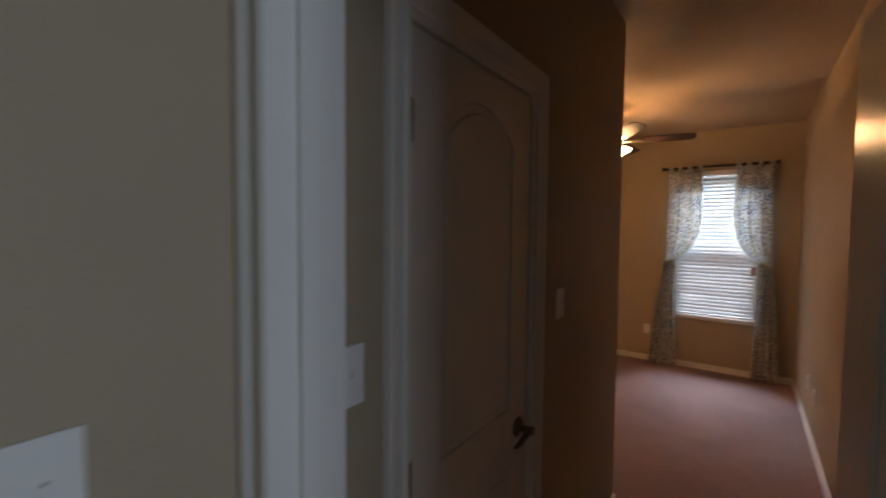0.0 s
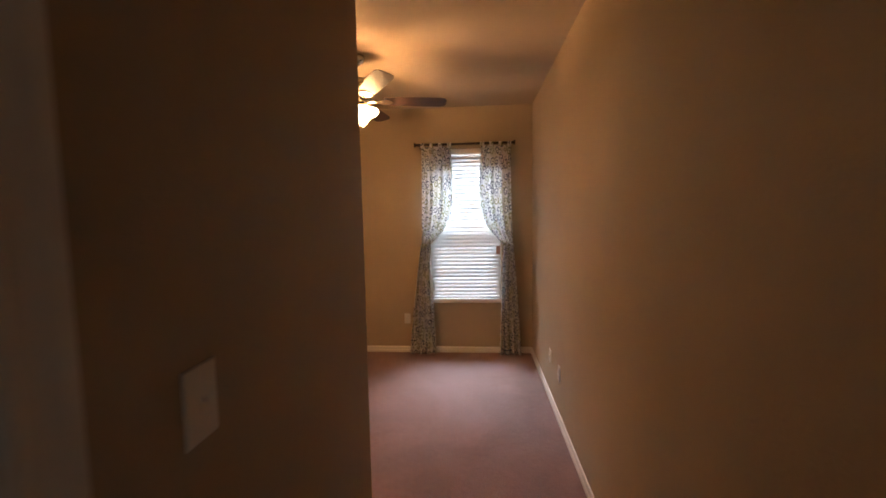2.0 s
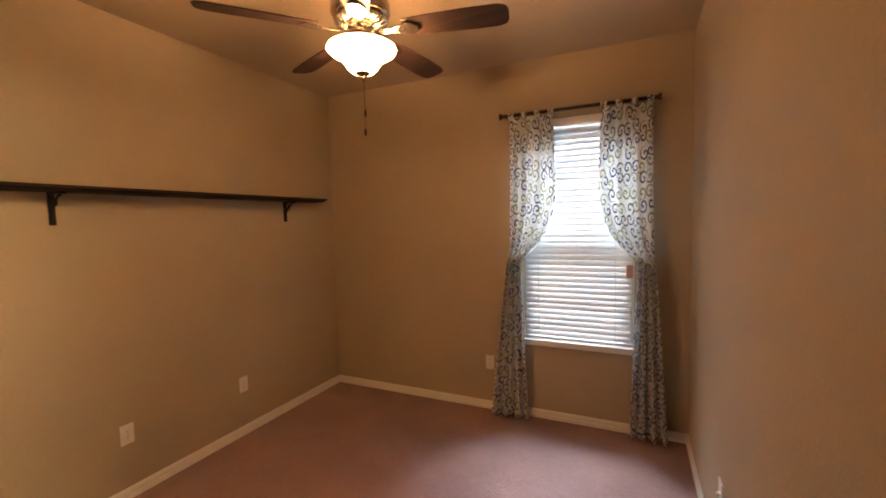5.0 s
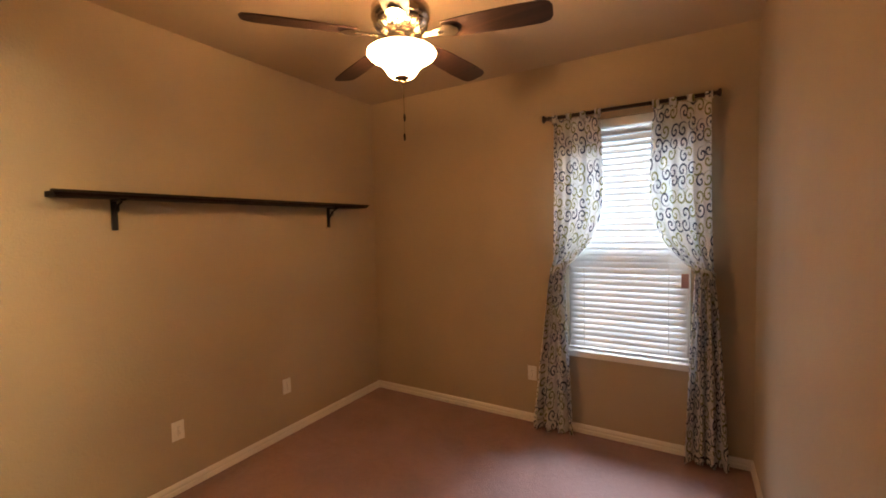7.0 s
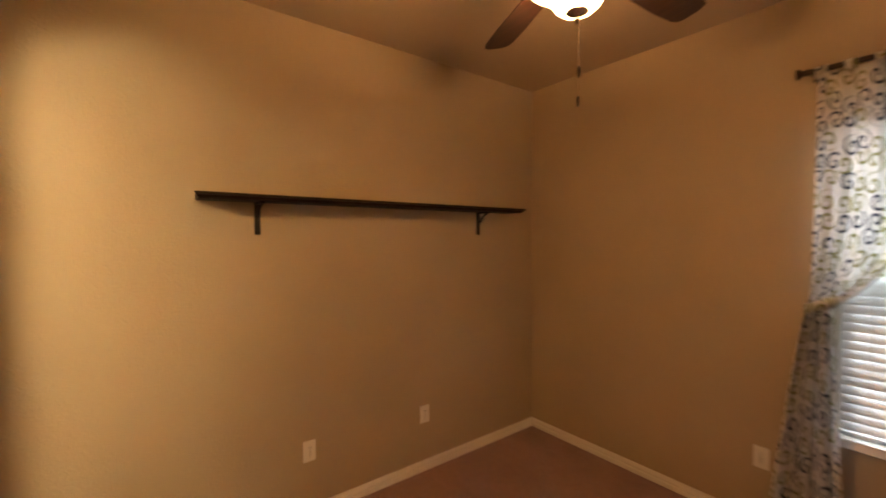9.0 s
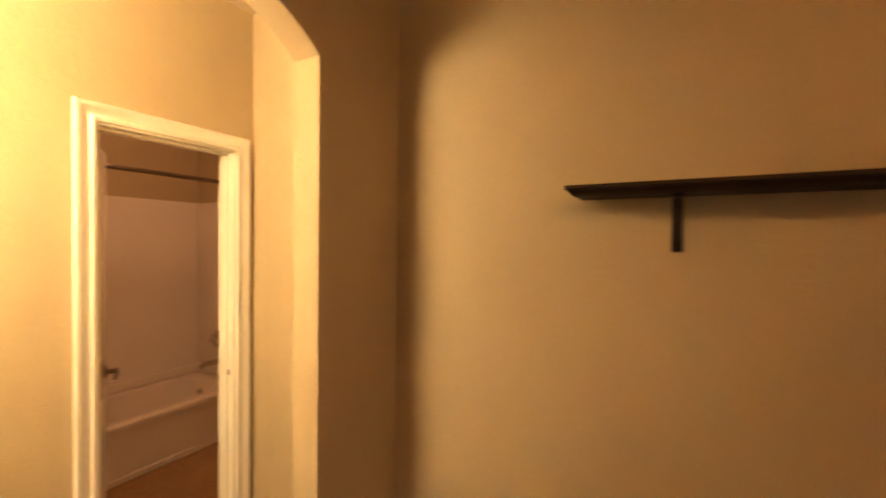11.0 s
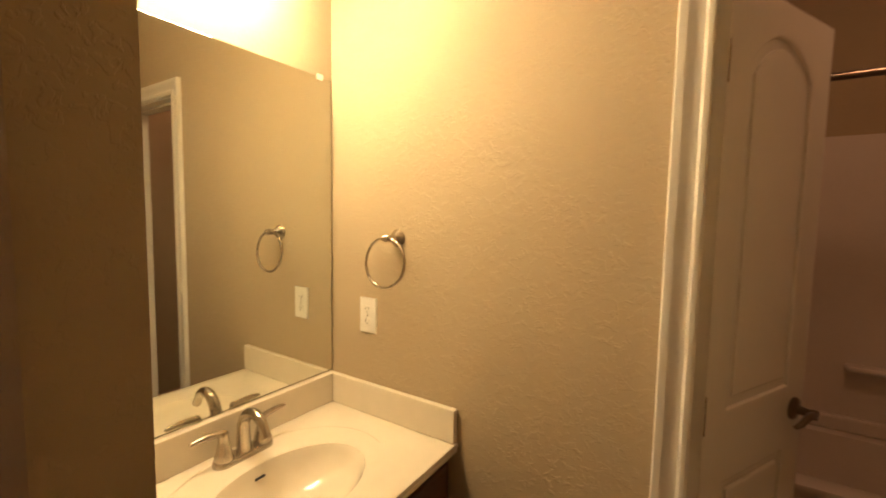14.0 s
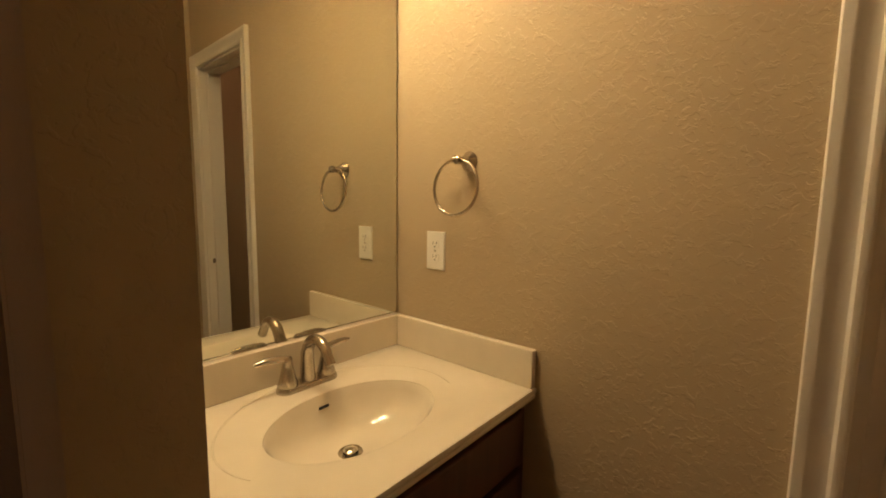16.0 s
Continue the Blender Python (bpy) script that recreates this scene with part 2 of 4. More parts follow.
# ---------- mesh helpers ----------
def mesh_ob(name, bm, material, smooth=False):
    bmesh.ops.recalc_face_normals(bm, faces=bm.faces)
    data = bpy.data.meshes.new(name)
    bm.to_mesh(data)
    bm.free()
    if smooth:
        data.polygons.foreach_set("use_smooth", [True] * len(data.polygons))
        data.set_sharp_from_angle(angle=radians(40))
    data.materials.append(material)
    return new(name, data)


def part(name, bm, material, parent, label="", smooth=False):
    ob = mesh_ob(name, bm, material, smooth)
    ob.parent = parent
    if label:
        tagged(ob, label)
    return ob


def thing(name, at, label, category, group="", kind=""):
    ob = new(name)
    ob.empty_display_size = 0.05
    ob.matrix_world = Matrix.Translation(at) if not isinstance(at, Matrix) else at
    return tagged(ob, label, category, group, kind)


def setting(name, bm, material, label, category, smooth=False):
    return tagged(mesh_ob(name, bm, material, smooth), label, category, kind="structure")


def box(bm, lo, hi, bevel=0.0, seg=2):
    lo, hi = Vector(lo), Vector(hi)
    got = bmesh.ops.create_cube(bm, size=1.0)["verts"]
    for v in got:
        v.co = Vector((lo[i] + (v.co[i] + 0.5) * (hi[i] - lo[i]) for i in range(3)))
    if bevel:
        edges = {e for v in got for e in v.link_edges}
        bmesh.ops.bevel(bm, geom=list(edges), offset=bevel, segments=seg, affect="EDGES", profile=0.5)
    return bm


def boxes(*rows, bevel=0.0):
    bm = bmesh.new()
    for lo, hi in rows:
        box(bm, lo, hi, bevel)
    return bm


def lathe(profile, steps=32, m=None):
    """A turned body from (radius, height) pairs, about z."""
    bm = bmesh.new()
    rings = []
    for r, z in profile:
        if r < 1e-5:
            rings.append([bm.verts.new((0, 0, z))])
        else:
            rings.append([bm.verts.new((r * math.cos(2 * math.pi * k / steps), r * math.sin(2 * math.pi * k / steps), z)) for k in range(steps)])
    for a, b in zip(rings, rings[1:]):
        for k in range(steps):
            q = [a[k % len(a)], a[(k + 1) % len(a)], b[(k + 1) % len(b)], b[k % len(b)]]
            q = list(dict.fromkeys(q))
            if len(q) > 2:
                bm.faces.new(q)
    if m is not None:
        bm.transform(m)
    return bm


def tube(points, radius, steps=12, closed=False):
    """A round bar along points; radius may be a list."""
    bm = bmesh.new()
    pts = [Vector(p) for p in points]
    n = len(pts)
    rad = radius if isinstance(radius, (list, tuple)) else [radius] * n
    rings, up = [], None
    for i, p in enumerate(pts):
        a = pts[(i - 1) % n] if closed or i else pts[0]
        c = pts[(i + 1) % n] if closed or i < n - 1 else pts[-1]
        d = (c - a).normalized()
        if up is None:
            up = d.orthogonal().normalized()
        up = (up - d * up.dot(d)).normalized()
        side = d.cross(up)
        rings.append([bm.verts.new(p + rad[i] * (math.cos(2 * math.pi * k / steps) * up + math.sin(2 * math.pi * k / steps) * side)) for k in range(steps)])
    for i in range(n if closed else n - 1):
        a, b = rings[i], rings[(i + 1) % n]
        for k in range(steps):
            bm.faces.new((a[k], a[(k + 1) % steps], b[(k + 1) % steps], b[k]))
    if not closed:
        bm.faces.new(rings[0][::-1]), bm.faces.new(rings[-1])
    return bm


def plate(outer, holes, depth, m, bevel=0.0):
    """A flat plate from outlines in (u, v), with holes, extruded by depth along +w, laid by m."""
    bm = bmesh.new()
    for loop in (outer, *holes):
        vs = [bm.verts.new((u, v, 0)) for u, v in loop]
        for a, b in zip(vs, vs[1:] + vs[:1]):
            bm.edges.new((a, b))
    bmesh.ops.triangle_fill(bm, use_beauty=True, use_dissolve=True, edges=bm.edges[:])
    got = bmesh.ops.extrude_face_region(bm, geom=bm.faces[:])["geom"]
    for v in got:
        if isinstance(v, bmesh.types.BMVert):
            v.co.z += depth
    bmesh.ops.recalc_face_normals(bm, faces=bm.faces)
    if bevel:
        top = [e for e in bm.edges if all(v.co.z > depth - 1e-6 for v in e.verts) and len(e.link_faces) == 2
               and e.link_faces[0].normal.dot(e.link_faces[1].normal) < 0.5]
        bmesh.ops.bevel(bm, geom=top, offset=bevel, segments=2, affect="EDGES", profile=0.5)
    bm.transform(m)
    return bm


def sweep(profile, path, m=None):
    """A moulding: a profile of (out, up) pairs mitred along a path in a plane: path rows are (point, outward, upward)."""
    bm = bmesh.new()
    rings = [[bm.verts.new(Vector(p) + Vector(o) * a + Vector(u) * b) for a, b in profile] for p, o, u in path]
    k = len(profile)
    for a, b in zip(rings, rings[1:]):
        for i in range(k):
            bm.faces.new((a[i], a[(i + 1) % k], b[(i + 1) % k], b[i]))
    bm.faces.new(rings[0]), bm.faces.new(rings[-1][::-1])
    if m is not None:
        bm.transform(m)
    return bm


def basis(origin, u, v, w):
    m = Matrix.Identity(4)
    for i, a in enumerate((u, v, w)):
        for j in range(3):
            m[j][i] = a[j]
    m.translation = Vector(origin)
    return m


def merge(bm, other):
    data = bpy.data.meshes.new("tmp")
    other.to_mesh(data)
    other.free()
    bm.from_mesh(data)
    bpy.data.meshes.remove(data)
    return bm


# ---------- the plan ----------
H = 2.745                      # ceiling
WEST, NEAR, HALLW = -2.982, -3.124, -1.025   # shelf wall, wall with the arch, wall of the passage
TOWEL, MIRW, ALCW = -4.008, -1.226, -2.967   # wall of the towel ring, mirror wall, far side of the alcove
ENTRY = -5.20                 # bedroom side of the entry wall
TUBY, TUBL, TUBR = -5.99, -3.87, -2.20
WX0, WX1, WZ0, WZ1 = -1.148, -0.338, 0.611, 2.300   # bedroom window opening

setting("floor", boxes(((-3.2, -5.31, -0.12), (0.12, 0.15, 0.0)), ((-1.22, -7.62, -0.12), (1.32, -5.31, 0.0))), CARPET,
        "mauve brown cut-pile carpet wall to wall", "carpet")
setting("floor_bath", boxes(((-3.99, -6.10, -0.1), (-2.09, TOWEL - 0.115, 0.006)), ((-2.866, TOWEL - 0.115, -0.1), (-2.311, TOWEL - 0.004, 0.006))), VINYL,
        "brown vinyl bathroom floor", "floor")
setting("ceiling", boxes(((-4.02, -7.65, H), (1.35, 0.18, H + 0.12))), CEIL, "tan painted textured ceiling", "ceiling")


def rect(a, b, c, d):
    return [(a, c), (b, c), (b, d), (a, d)]


# window wall: u is -x
setting("wall_north", plate(rect(-0.115, 3.097, 0, H), [rect(-WX1, -WX0, WZ0, WZ1)], 0.16, basis((0, 0, 0), (-1, 0, 0), (0, 0, 1), (0, 1, 0))),
        WALL, "tan textured wall with a window opening", "wall")
setting("wall_east", boxes(((0, ENTRY, 0), (0.115, 0, H))), WALL, "long tan textured wall", "wall")
setting("wall_west", boxes(((WEST - 0.115, NEAR, 0), (WEST, 0, H))), WALL, "tan textured wall behind the shelf", "wall")
AX0, AX1, ASP = -2.545, -1.768, 2.195
AT = 0.112                    # thickness of the wall with the arch
ac, aw = (AX0 + AX1) / 2, (AX1 - AX0) / 2
aR = aw / math.sin(radians(40))
arch = [(AX0, 0.0), (AX0, ASP)]
arch += [(ac + aR * math.sin(radians(a)), ASP - aR * math.cos(radians(40)) + aR * math.cos(radians(a))) for a in range(-36, 37, 4)]
arch += [(AX1, ASP), (AX1, 0.0)]
near_wall = [(WEST - 0.115, 0), *arch, (MIRW, 0), (MIRW, H), (WEST - 0.115, H)]
setting("wall_south", plate(near_wall, [], AT, basis((0, NEAR - AT, 0), (1, 0, 0), (0, 0, 1), (0, 1, 0)), bevel=0.012), WALL,
        "tan textured wall with an arched opening", "wall", smooth=True)
CD0, CD1 = -4.965, -4.320     # closet door opening along y
bm = plate([(ENTRY, 0), (CD0, 0), (CD0, 2.055), (CD1, 2.055), (CD1, 0), (NEAR, 0), (NEAR, H), (ENTRY, H)], [], HALLW - MIRW, basis((MIRW, 0, 0), (0, 1, 0), (0, 0, 1), (1, 0, 0)))
edge = [e for e in bm.edges if all(abs(v.co.y - NEAR) < 1e-4 and abs(v.co.x - HALLW) < 1e-4 for v in e.verts)]
bmesh.ops.bevel(bm, geom=edge, offset=0.016, segments=4, affect="EDGES", profile=0.5)
setting("wall_passage", bm, WALL, "tan textured passage wall with a closet doorway", "wall", smooth=True)
TD0, TD1 = -2.866, -2.311     # bathroom door opening along x
setting("wall_vanity_end", plate([(TUBL - 0.115, 0), (TD0, 0), (TD0, 2.045), (TD1, 2.045), (TD1, 0), (MIRW, 0), (MIRW, H), (TUBL - 0.115, H)], [], 0.115,
        basis((0, TOWEL - 0.115, 0), (1, 0, 0), (0, 0, 1), (0, 1, 0))), WALL, "tan textured wall with the bathroom doorway", "wall")
setting("wall_alcove", boxes(((ALCW - 0.115, TOWEL, 0), (ALCW, NEAR - AT, H))), WALL, "tan textured side wall of the vanity alcove", "wall")
setting("wall_bath_back", boxes(((TUBL - 0.115, TUBY - 0.115, 0), (TUBR + 0.115, TUBY, H))), WALL, "tan bathroom back wall", "wall")
setting("wall_bath_west", boxes(((TUBL - 0.115, TUBY, 0), (TUBL, TOWEL - 0.115, H))), WALL, "tan bathroom end wall", "wall")
setting("wall_bath_east", boxes(((TUBR, TUBY, 0), (TUBR + 0.115, TOWEL - 0.115, H))), WALL, "tan bathroom side wall", "wall")
ED0, ED1 = -0.955, -0.145       # entry opening along x
setting("wall_entry", plate([(MIRW, 0), (ED0 - 0.02, 0), (ED0 - 0.02, 2.06), (ED1 + 0.02, 2.06), (ED1 + 0.02, 0), (1.315, 0), (1.315, H), (MIRW, H)], [], 0.11,
        basis((0, ENTRY - 0.11, 0), (1, 0, 0), (0, 0, 1), (0, 1, 0))), WALL, "tan textured wall with the bedroom doorway", "wall")
setting("wall_hall_west", boxes(((MIRW, -7.5, 0), (HALLW, ENTRY - 0.11, H))), WALL, "tan textured hall wall", "wall")
setting("wall_hall_east", plate(rect(-7.5, ENTRY - 0.11, 0, H), [rect(-6.25, -5.35, 0.9, 2.3)], 0.115, basis((1.2, 0, 0), (0, 1, 0), (0, 0, 1), (1, 0, 0))), WALL, "tan hall wall with an added window opening", "wall")
setting("wall_hall_end", boxes(((MIRW, -7.62, 0), (1.315, -7.5, H))), WALL, "tan hall end wall", "wall")
setting("wall_closet", boxes(((TUBR + 0.115, ENTRY - 0.11, 0), (MIRW, ENTRY, H))), WALL, "plain closet back wall", "wall")
setting("ground", boxes(((-900, -900, -0.7), (900, 900, -0.4))), GROUND, "dry grass ground outside", "ground")

# ---------- trim ----------
BASE = [(0, 0), (0.014, 0), (0.014, 0.026), (0.009, 0.030), (0.008, 0.034), (0.012, 0.039), (0.012, 0.050), (0.006, 0.064), (0, 0.067)]


def baseboard(a, b, out):
    a, b, o = Vector((*a, 0)), Vector((*b, 0)), Vector((*out, 0))
    setting("baseboard", sweep(BASE, [(a, o, (0, 0, 1)), (b, o, (0, 0, 1))]), TRIM, "white painted wooden baseboard along the wall", "baseboard")


baseboard((WEST, 0), (0, 0), (0, -1))
baseboard((WEST, NEAR), (WEST, -0.014), (1, 0))
baseboard((0, ENTRY + 0.02), (0, -0.014), (-1, 0))
baseboard((WEST + 0.014, NEAR), (AX0, NEAR), (0, 1))
baseboard((AX1, NEAR), (HALLW - 0.02, NEAR), (0, 1))
baseboard((HALLW, CD1 + 0.095), (HALLW, NEAR + 0.0), (1, 0))
baseboard((HALLW, ENTRY + 0.02), (HALLW, CD0 - 0.095), (1, 0))
baseboard((ALCW, TOWEL), (ALCW, NEAR - AT), (1, 0))
baseboard((TD1 + 0.075, TOWEL), (-1.745, TOWEL), (0, 1))
baseboard((HALLW, -7.5), (HALLW, ENTRY - 0.13), (1, 0))

CASING = [(0, 0), (0.012, 0), (0.016, 0.005), (0.016, 0.014), (0.011, 0.019), (0.011, 0.038), (0.017, 0.046), (0.020, 0.052), (0.020, 0.064), (0.016, 0.067), (0, 0.067)]


def casing(name, m, u0, u1, top, label):
    """Three-sided door casing: opening u0..u1 and top in the plane of m (u along, v up, w out)."""
    w = Vector((0, 0, 1))
    path = [((u0, 0, 0), w, Vector((-1, 0, 0))), ((u0, top, 0), w, Vector((-1, 1, 0))), ((u1, top, 0), w, Vector((1, 1, 0))), ((u1, 0, 0), w, Vector((1, 0, 0)))]
    return setting(name, sweep(CASING, path, m), TRIM, label, "trim", smooth=True)


def jambs(name, m, u0, u1, top, depth, label, stop):
    """Door lining with a stop; m as for casing, w out of the wall, the lining runs from w=0 to -depth."""
    t = 0.018
    bm = boxes(((u0 - t, 0, -depth), (u0, top + t, 0)), ((u1, 0, -depth), (u1 + t, top + t, 0)), ((u0, top, -depth), (u1, top + t, 0)),
               ((u0, 0, stop - 0.035), (u0 + 0.011, top - 0.011, stop)), ((u1 - 0.011, 0, stop - 0.035), (u1, top - 0.011, stop)), ((u0, top - 0.011, stop - 0.035), (u1, top, stop)))
    bm.transform(m)
    return setting(name, bm, TRIM, label, "trim")


M_TUB = basis((0, TOWEL, 0), (-1, 0, 0), (0, 0, 1), (0, 1, 0))
casing("trim_1", M_TUB, -TD1 - 0.006, -TD0 + 0.006, 2.04, "white moulded door casing round the bathroom doorway")
jambs("trim_2", M_TUB, -TD1 + 0.006, -TD0 - 0.006, 2.03, 0.115, "white door lining of the bathroom doorway", -0.04)
M_CL = basis((HALLW, 0, 0), (0, 1, 0), (0, 0, 1), (1, 0, 0))
casing("trim_3", M_CL, CD0, CD1, 2.055, "white moulded door casing round the closet door")
jambs("trim_4", M_CL, CD0 + 0.018, CD1 - 0.018, 2.037, 0.115, "white door lining of the closet doorway", -0.045)
M_EN1 = basis((0, ENTRY, 0), (-1, 0, 0), (0, 0, 1), (0, 1, 0))
M_EN2 = basis((0, ENTRY - 0.11, 0), (1, 0, 0), (0, 0, 1), (0, -1, 0))


def side_casing(name, m, u, sign, top, width, label):
    prof = [(a, b * width / 0.067) for a, b in CASING]
    return setting(name, sweep(prof, [((u, 0, 0), Vector((0, 0, 1)), Vector((sign, 0, 0))), ((u, top, 0), Vector((0, 0, 1)), Vector((sign, 0, 0)))], m), TRIM, label, "trim", smooth=True)


side_casing("trim_5", M_EN2, ED0, -1, 2.11, 0.066, "white moulded side casing of the bedroom doorway")
side_casing("trim_6", M_EN2, ED1, 1, 2.11, 0.083, "white moulded side casing of the bedroom doorway")
side_casing("trim_7", M_EN1, -ED0, 1, 2.11, 0.066, "white moulded side casing of the bedroom doorway")
side_casing("trim_8", M_EN1, -ED1, -1, 2.11, 0.083, "white moulded side casing of the bedroom doorway")
setting("trim_9", boxes(((ED0, ENTRY, 2.04), (ED1, ENTRY + 0.016, 2.11)), ((ED0, ENTRY - 0.126, 2.04), (ED1, ENTRY - 0.11, 2.11)), bevel=0.003), TRIM, "white head casing of the bedroom doorway", "trim")
jambs("trim_10", M_EN1, -ED1, -ED0, 2.04, 0.11, "white door lining of the bedroom doorway", -0.04)


# ---------- doors ----------
def arch_panel(u0, u1, v0, v1, rise):
    pts = [(u0, v0), (u1, v0), (u1, v1 - rise)]
    n = 12
    for k in range(1, n):
        a = k / n
        pts.append((u1 + (u0 - u1) * a, v1 - rise + rise * math.sin(math.pi * a) ** 0.8))
    pts.append((u0, v1 - rise))
    return pts


def inset(pts, d):
    cx = sum(p[0] for p in pts) / len(pts)
    lo, hi = min(p[1] for p in pts), max(p[1] for p in pts)
    u0, u1 = min(p[0] for p in pts), max(p[0] for p in pts)
    return [(cx + (u - cx) * (1 - 2 * d / (u1 - u0)), lo + d + (v - lo) * (hi - lo - 2 * d) / (hi - lo)) for u, v in pts]


def lever(parent, m, flip):
    """Door handle: rosette, neck and a curved lever, built on the plane of m (w out)."""
    bm = lathe([(0, 0), (0.032, 0), (0.033, 0.004), (0.028, 0.010), (0.013, 0.013), (0.011, 0.040), (0.014, 0.045), (0.014, 0.056), (0, 0.058)], 24)
    merge(bm, tube([(0, 0, 0.05), (flip * 0.03, 0.006, 0.052), (flip * 0.06, 0.004, 0.054), (flip * 0.09, -0.006, 0.052), (flip * 0.11, -0.010, 0.048)], [0.010, 0.010, 0.009, 0.008, 0.006], 10))
    bm.transform(m)
    return part("door_handle", bm, PEWTER, parent, "aged pewter lever handle", smooth=True)


def panel_door(name, m, width, height, label, handle_u, lever_dir, both=True):
    """Two-panel door with an arched upper panel; m: u along the leaf from the hinge, v up, w out of the shown face; leaf behind w=0."""
    door = thing(name, m, label, "door", kind="structure")
    sx = width * 0.205
    up = arch_panel(sx, width - sx, 1.02, 1.925, 0.085)
    low = rect(sx, width - sx, 0.24, 0.83)
    t = 0.035
    bm = plate(rect(0, width, 0.012, height), [up, low], 0.008, Matrix.Translation((0, 0, -0.008)), bevel=0.004)
    merge(bm, boxes(((0, 0.012, -t + 0.008), (width, height, -0.008))))
    back = Matrix.Translation((width, 0, -t)) @ Matrix.Rotation(math.pi, 4, "Y")
    merge(bm, plate(rect(0, width, 0.012, height), [up, low], 0.008, back @ Matrix.Translation((0, 0, -0.008)), bevel=0.004))
    part("leaf", bm, DOORP, door)
    for pts in (up, low):
        for mm in (Matrix.Identity(4), back):
            part("panel", plate(inset(pts, 0.024), [], 0.0065, mm @ Matrix.Translation((0, 0, -0.008)), bevel=0.006), DOORP, door)
    lever(door, Matrix.Translation((handle_u, 0.945, 0)), lever_dir)
    if both:
        lever(door, back @ Matrix.Translation((width - handle_u, 0.945, 0)), -lever_dir)
    for z in (0.22, 1.03, 1.82):
        part("hinge", tube([(-0.004, z - 0.045, 0.004), (-0.004, z + 0.045, 0.004)], 0.0065, 10), NICKEL, door, smooth=True)
    return door


panel_door("door_1", basis((HALLW - 0.006, CD0 + 0.020, 0.008), (0, 1, 0), (0, 0, 1), (1, 0, 0)), CD1 - CD0 - 0.040, 2.024,
           "closed white two-panel closet door with an arched panel", CD1 - CD0 - 0.040 - 0.065, -1, both=False)
end = Vector((-0.270, -4.395, 0))
hin = Vector((ED1 - 0.012, ENTRY + 0.008, 0))
u = (end - hin).normalized()
panel_door("door_2", basis((hin.x, hin.y, 0.010), u, (0, 0, 1), (-u.y, u.x, 0)), 0.80, 2.02,
           "white two-panel bedroom door standing open", 0.735, -1)
tu = (Vector((-2.580, -4.605, 0)) - Vector((TD1 - 0.012, TOWEL - 0.112, 0))).normalized()
panel_door("door_3", basis((TD1 - 0.014, TOWEL - 0.112, 0.012), tu, (0, 0, 1), (tu.y, -tu.x, 0)), 0.535, 2.01,
           "white two-panel bathroom door standing open", 0.472, -1)
strike = thing("strike_plate", (TD0 + 0.0075, TOWEL - 0.055, 0.95), "small brushed metal strike plate on the door lining", "strike plate")
part("plate", boxes(((-0.001, -0.014, -0.03), (0.0025, 0.014, 0.03)), bevel=0.001), NICKEL, strike)
part("lip", boxes(((-0.001, 0.014, -0.013), (0.0025, 0.03, 0.013)), bevel=0.001), NICKEL, strike)

# ---------- bedroom window ----------
win = thing("window_1", (0, 0, 0), "tall white single-hung window in a plastered recess", "window", kind="structure")
fx0, fx1, fz0, fz1, fy = WX0 + 0.004, WX1 - 0.004, WZ0 + 0.022, WZ1 - 0.004, 0.10
part("window_frame", plate(rect(fx0, fx1, fz0, fz1), [rect(fx0 + 0.04, fx1 - 0.04, fz0 + 0.04, fz1 - 0.04)], 0.05, basis((0, fy + 0.05, 0), (1, 0, 0), (0, 0, 1), (0, -1, 0)), bevel=0.004), TRIM, win)
mid = (fz0 + fz1) / 2
sash = part("sash", plate(rect(fx0 + 0.04, fx1 - 0.04, fz0 + 0.04, mid + 0.02), [rect(fx0 + 0.075, fx1 - 0.075, fz0 + 0.08, mid - 0.02)], 0.03, basis((0, fy + 0.03, 0), (1, 0, 0), (0, 0, 1), (0, -1, 0)), bevel=0.003), TRIM, win)
part("sash", plate(rect(fx0 + 0.04, fx1 - 0.04, mid - 0.02, fz1 - 0.04), [rect(fx0 + 0.07, fx1 - 0.07, mid + 0.02, fz1 - 0.07)], 0.02, basis((0, fy + 0.05, 0), (1, 0, 0), (0, 0, 1), (0, -1, 0)), bevel=0.003), TRIM, win)
for z0, z1, yy in ((fz0 + 0.08, mid - 0.02, fy + 0.014), (mid + 0.02, fz1 - 0.07, fy + 0.039)):
    pane = part("pane", boxes(((fx0 + 0.07, yy, z0), (fx1 - 0.07, yy + 0.004, z1))), GLASS, win)
    pane.visible_shadow = False
part("insect_screen", boxes(((fx0 + 0.05, fy + 0.047, fz0 + 0.045), (fx1 - 0.05, fy + 0.048, mid - 0.021))), SCREEN, win, "grey insect screen on the lower sash")
part("window_sill", boxes(((WX0 - 0.012, -0.028, WZ0 - 0.032), (WX1 + 0.012, 0.0, WZ0 + 0.014)), bevel=0.006), TRIM, win, "white painted sill")
part("window_sill", boxes(((WX0 + 0.001, 0.0, WZ0 + 0.001), (WX1 - 0.001, fy, WZ0 + 0.014))), TRIM, win, "white painted sill")

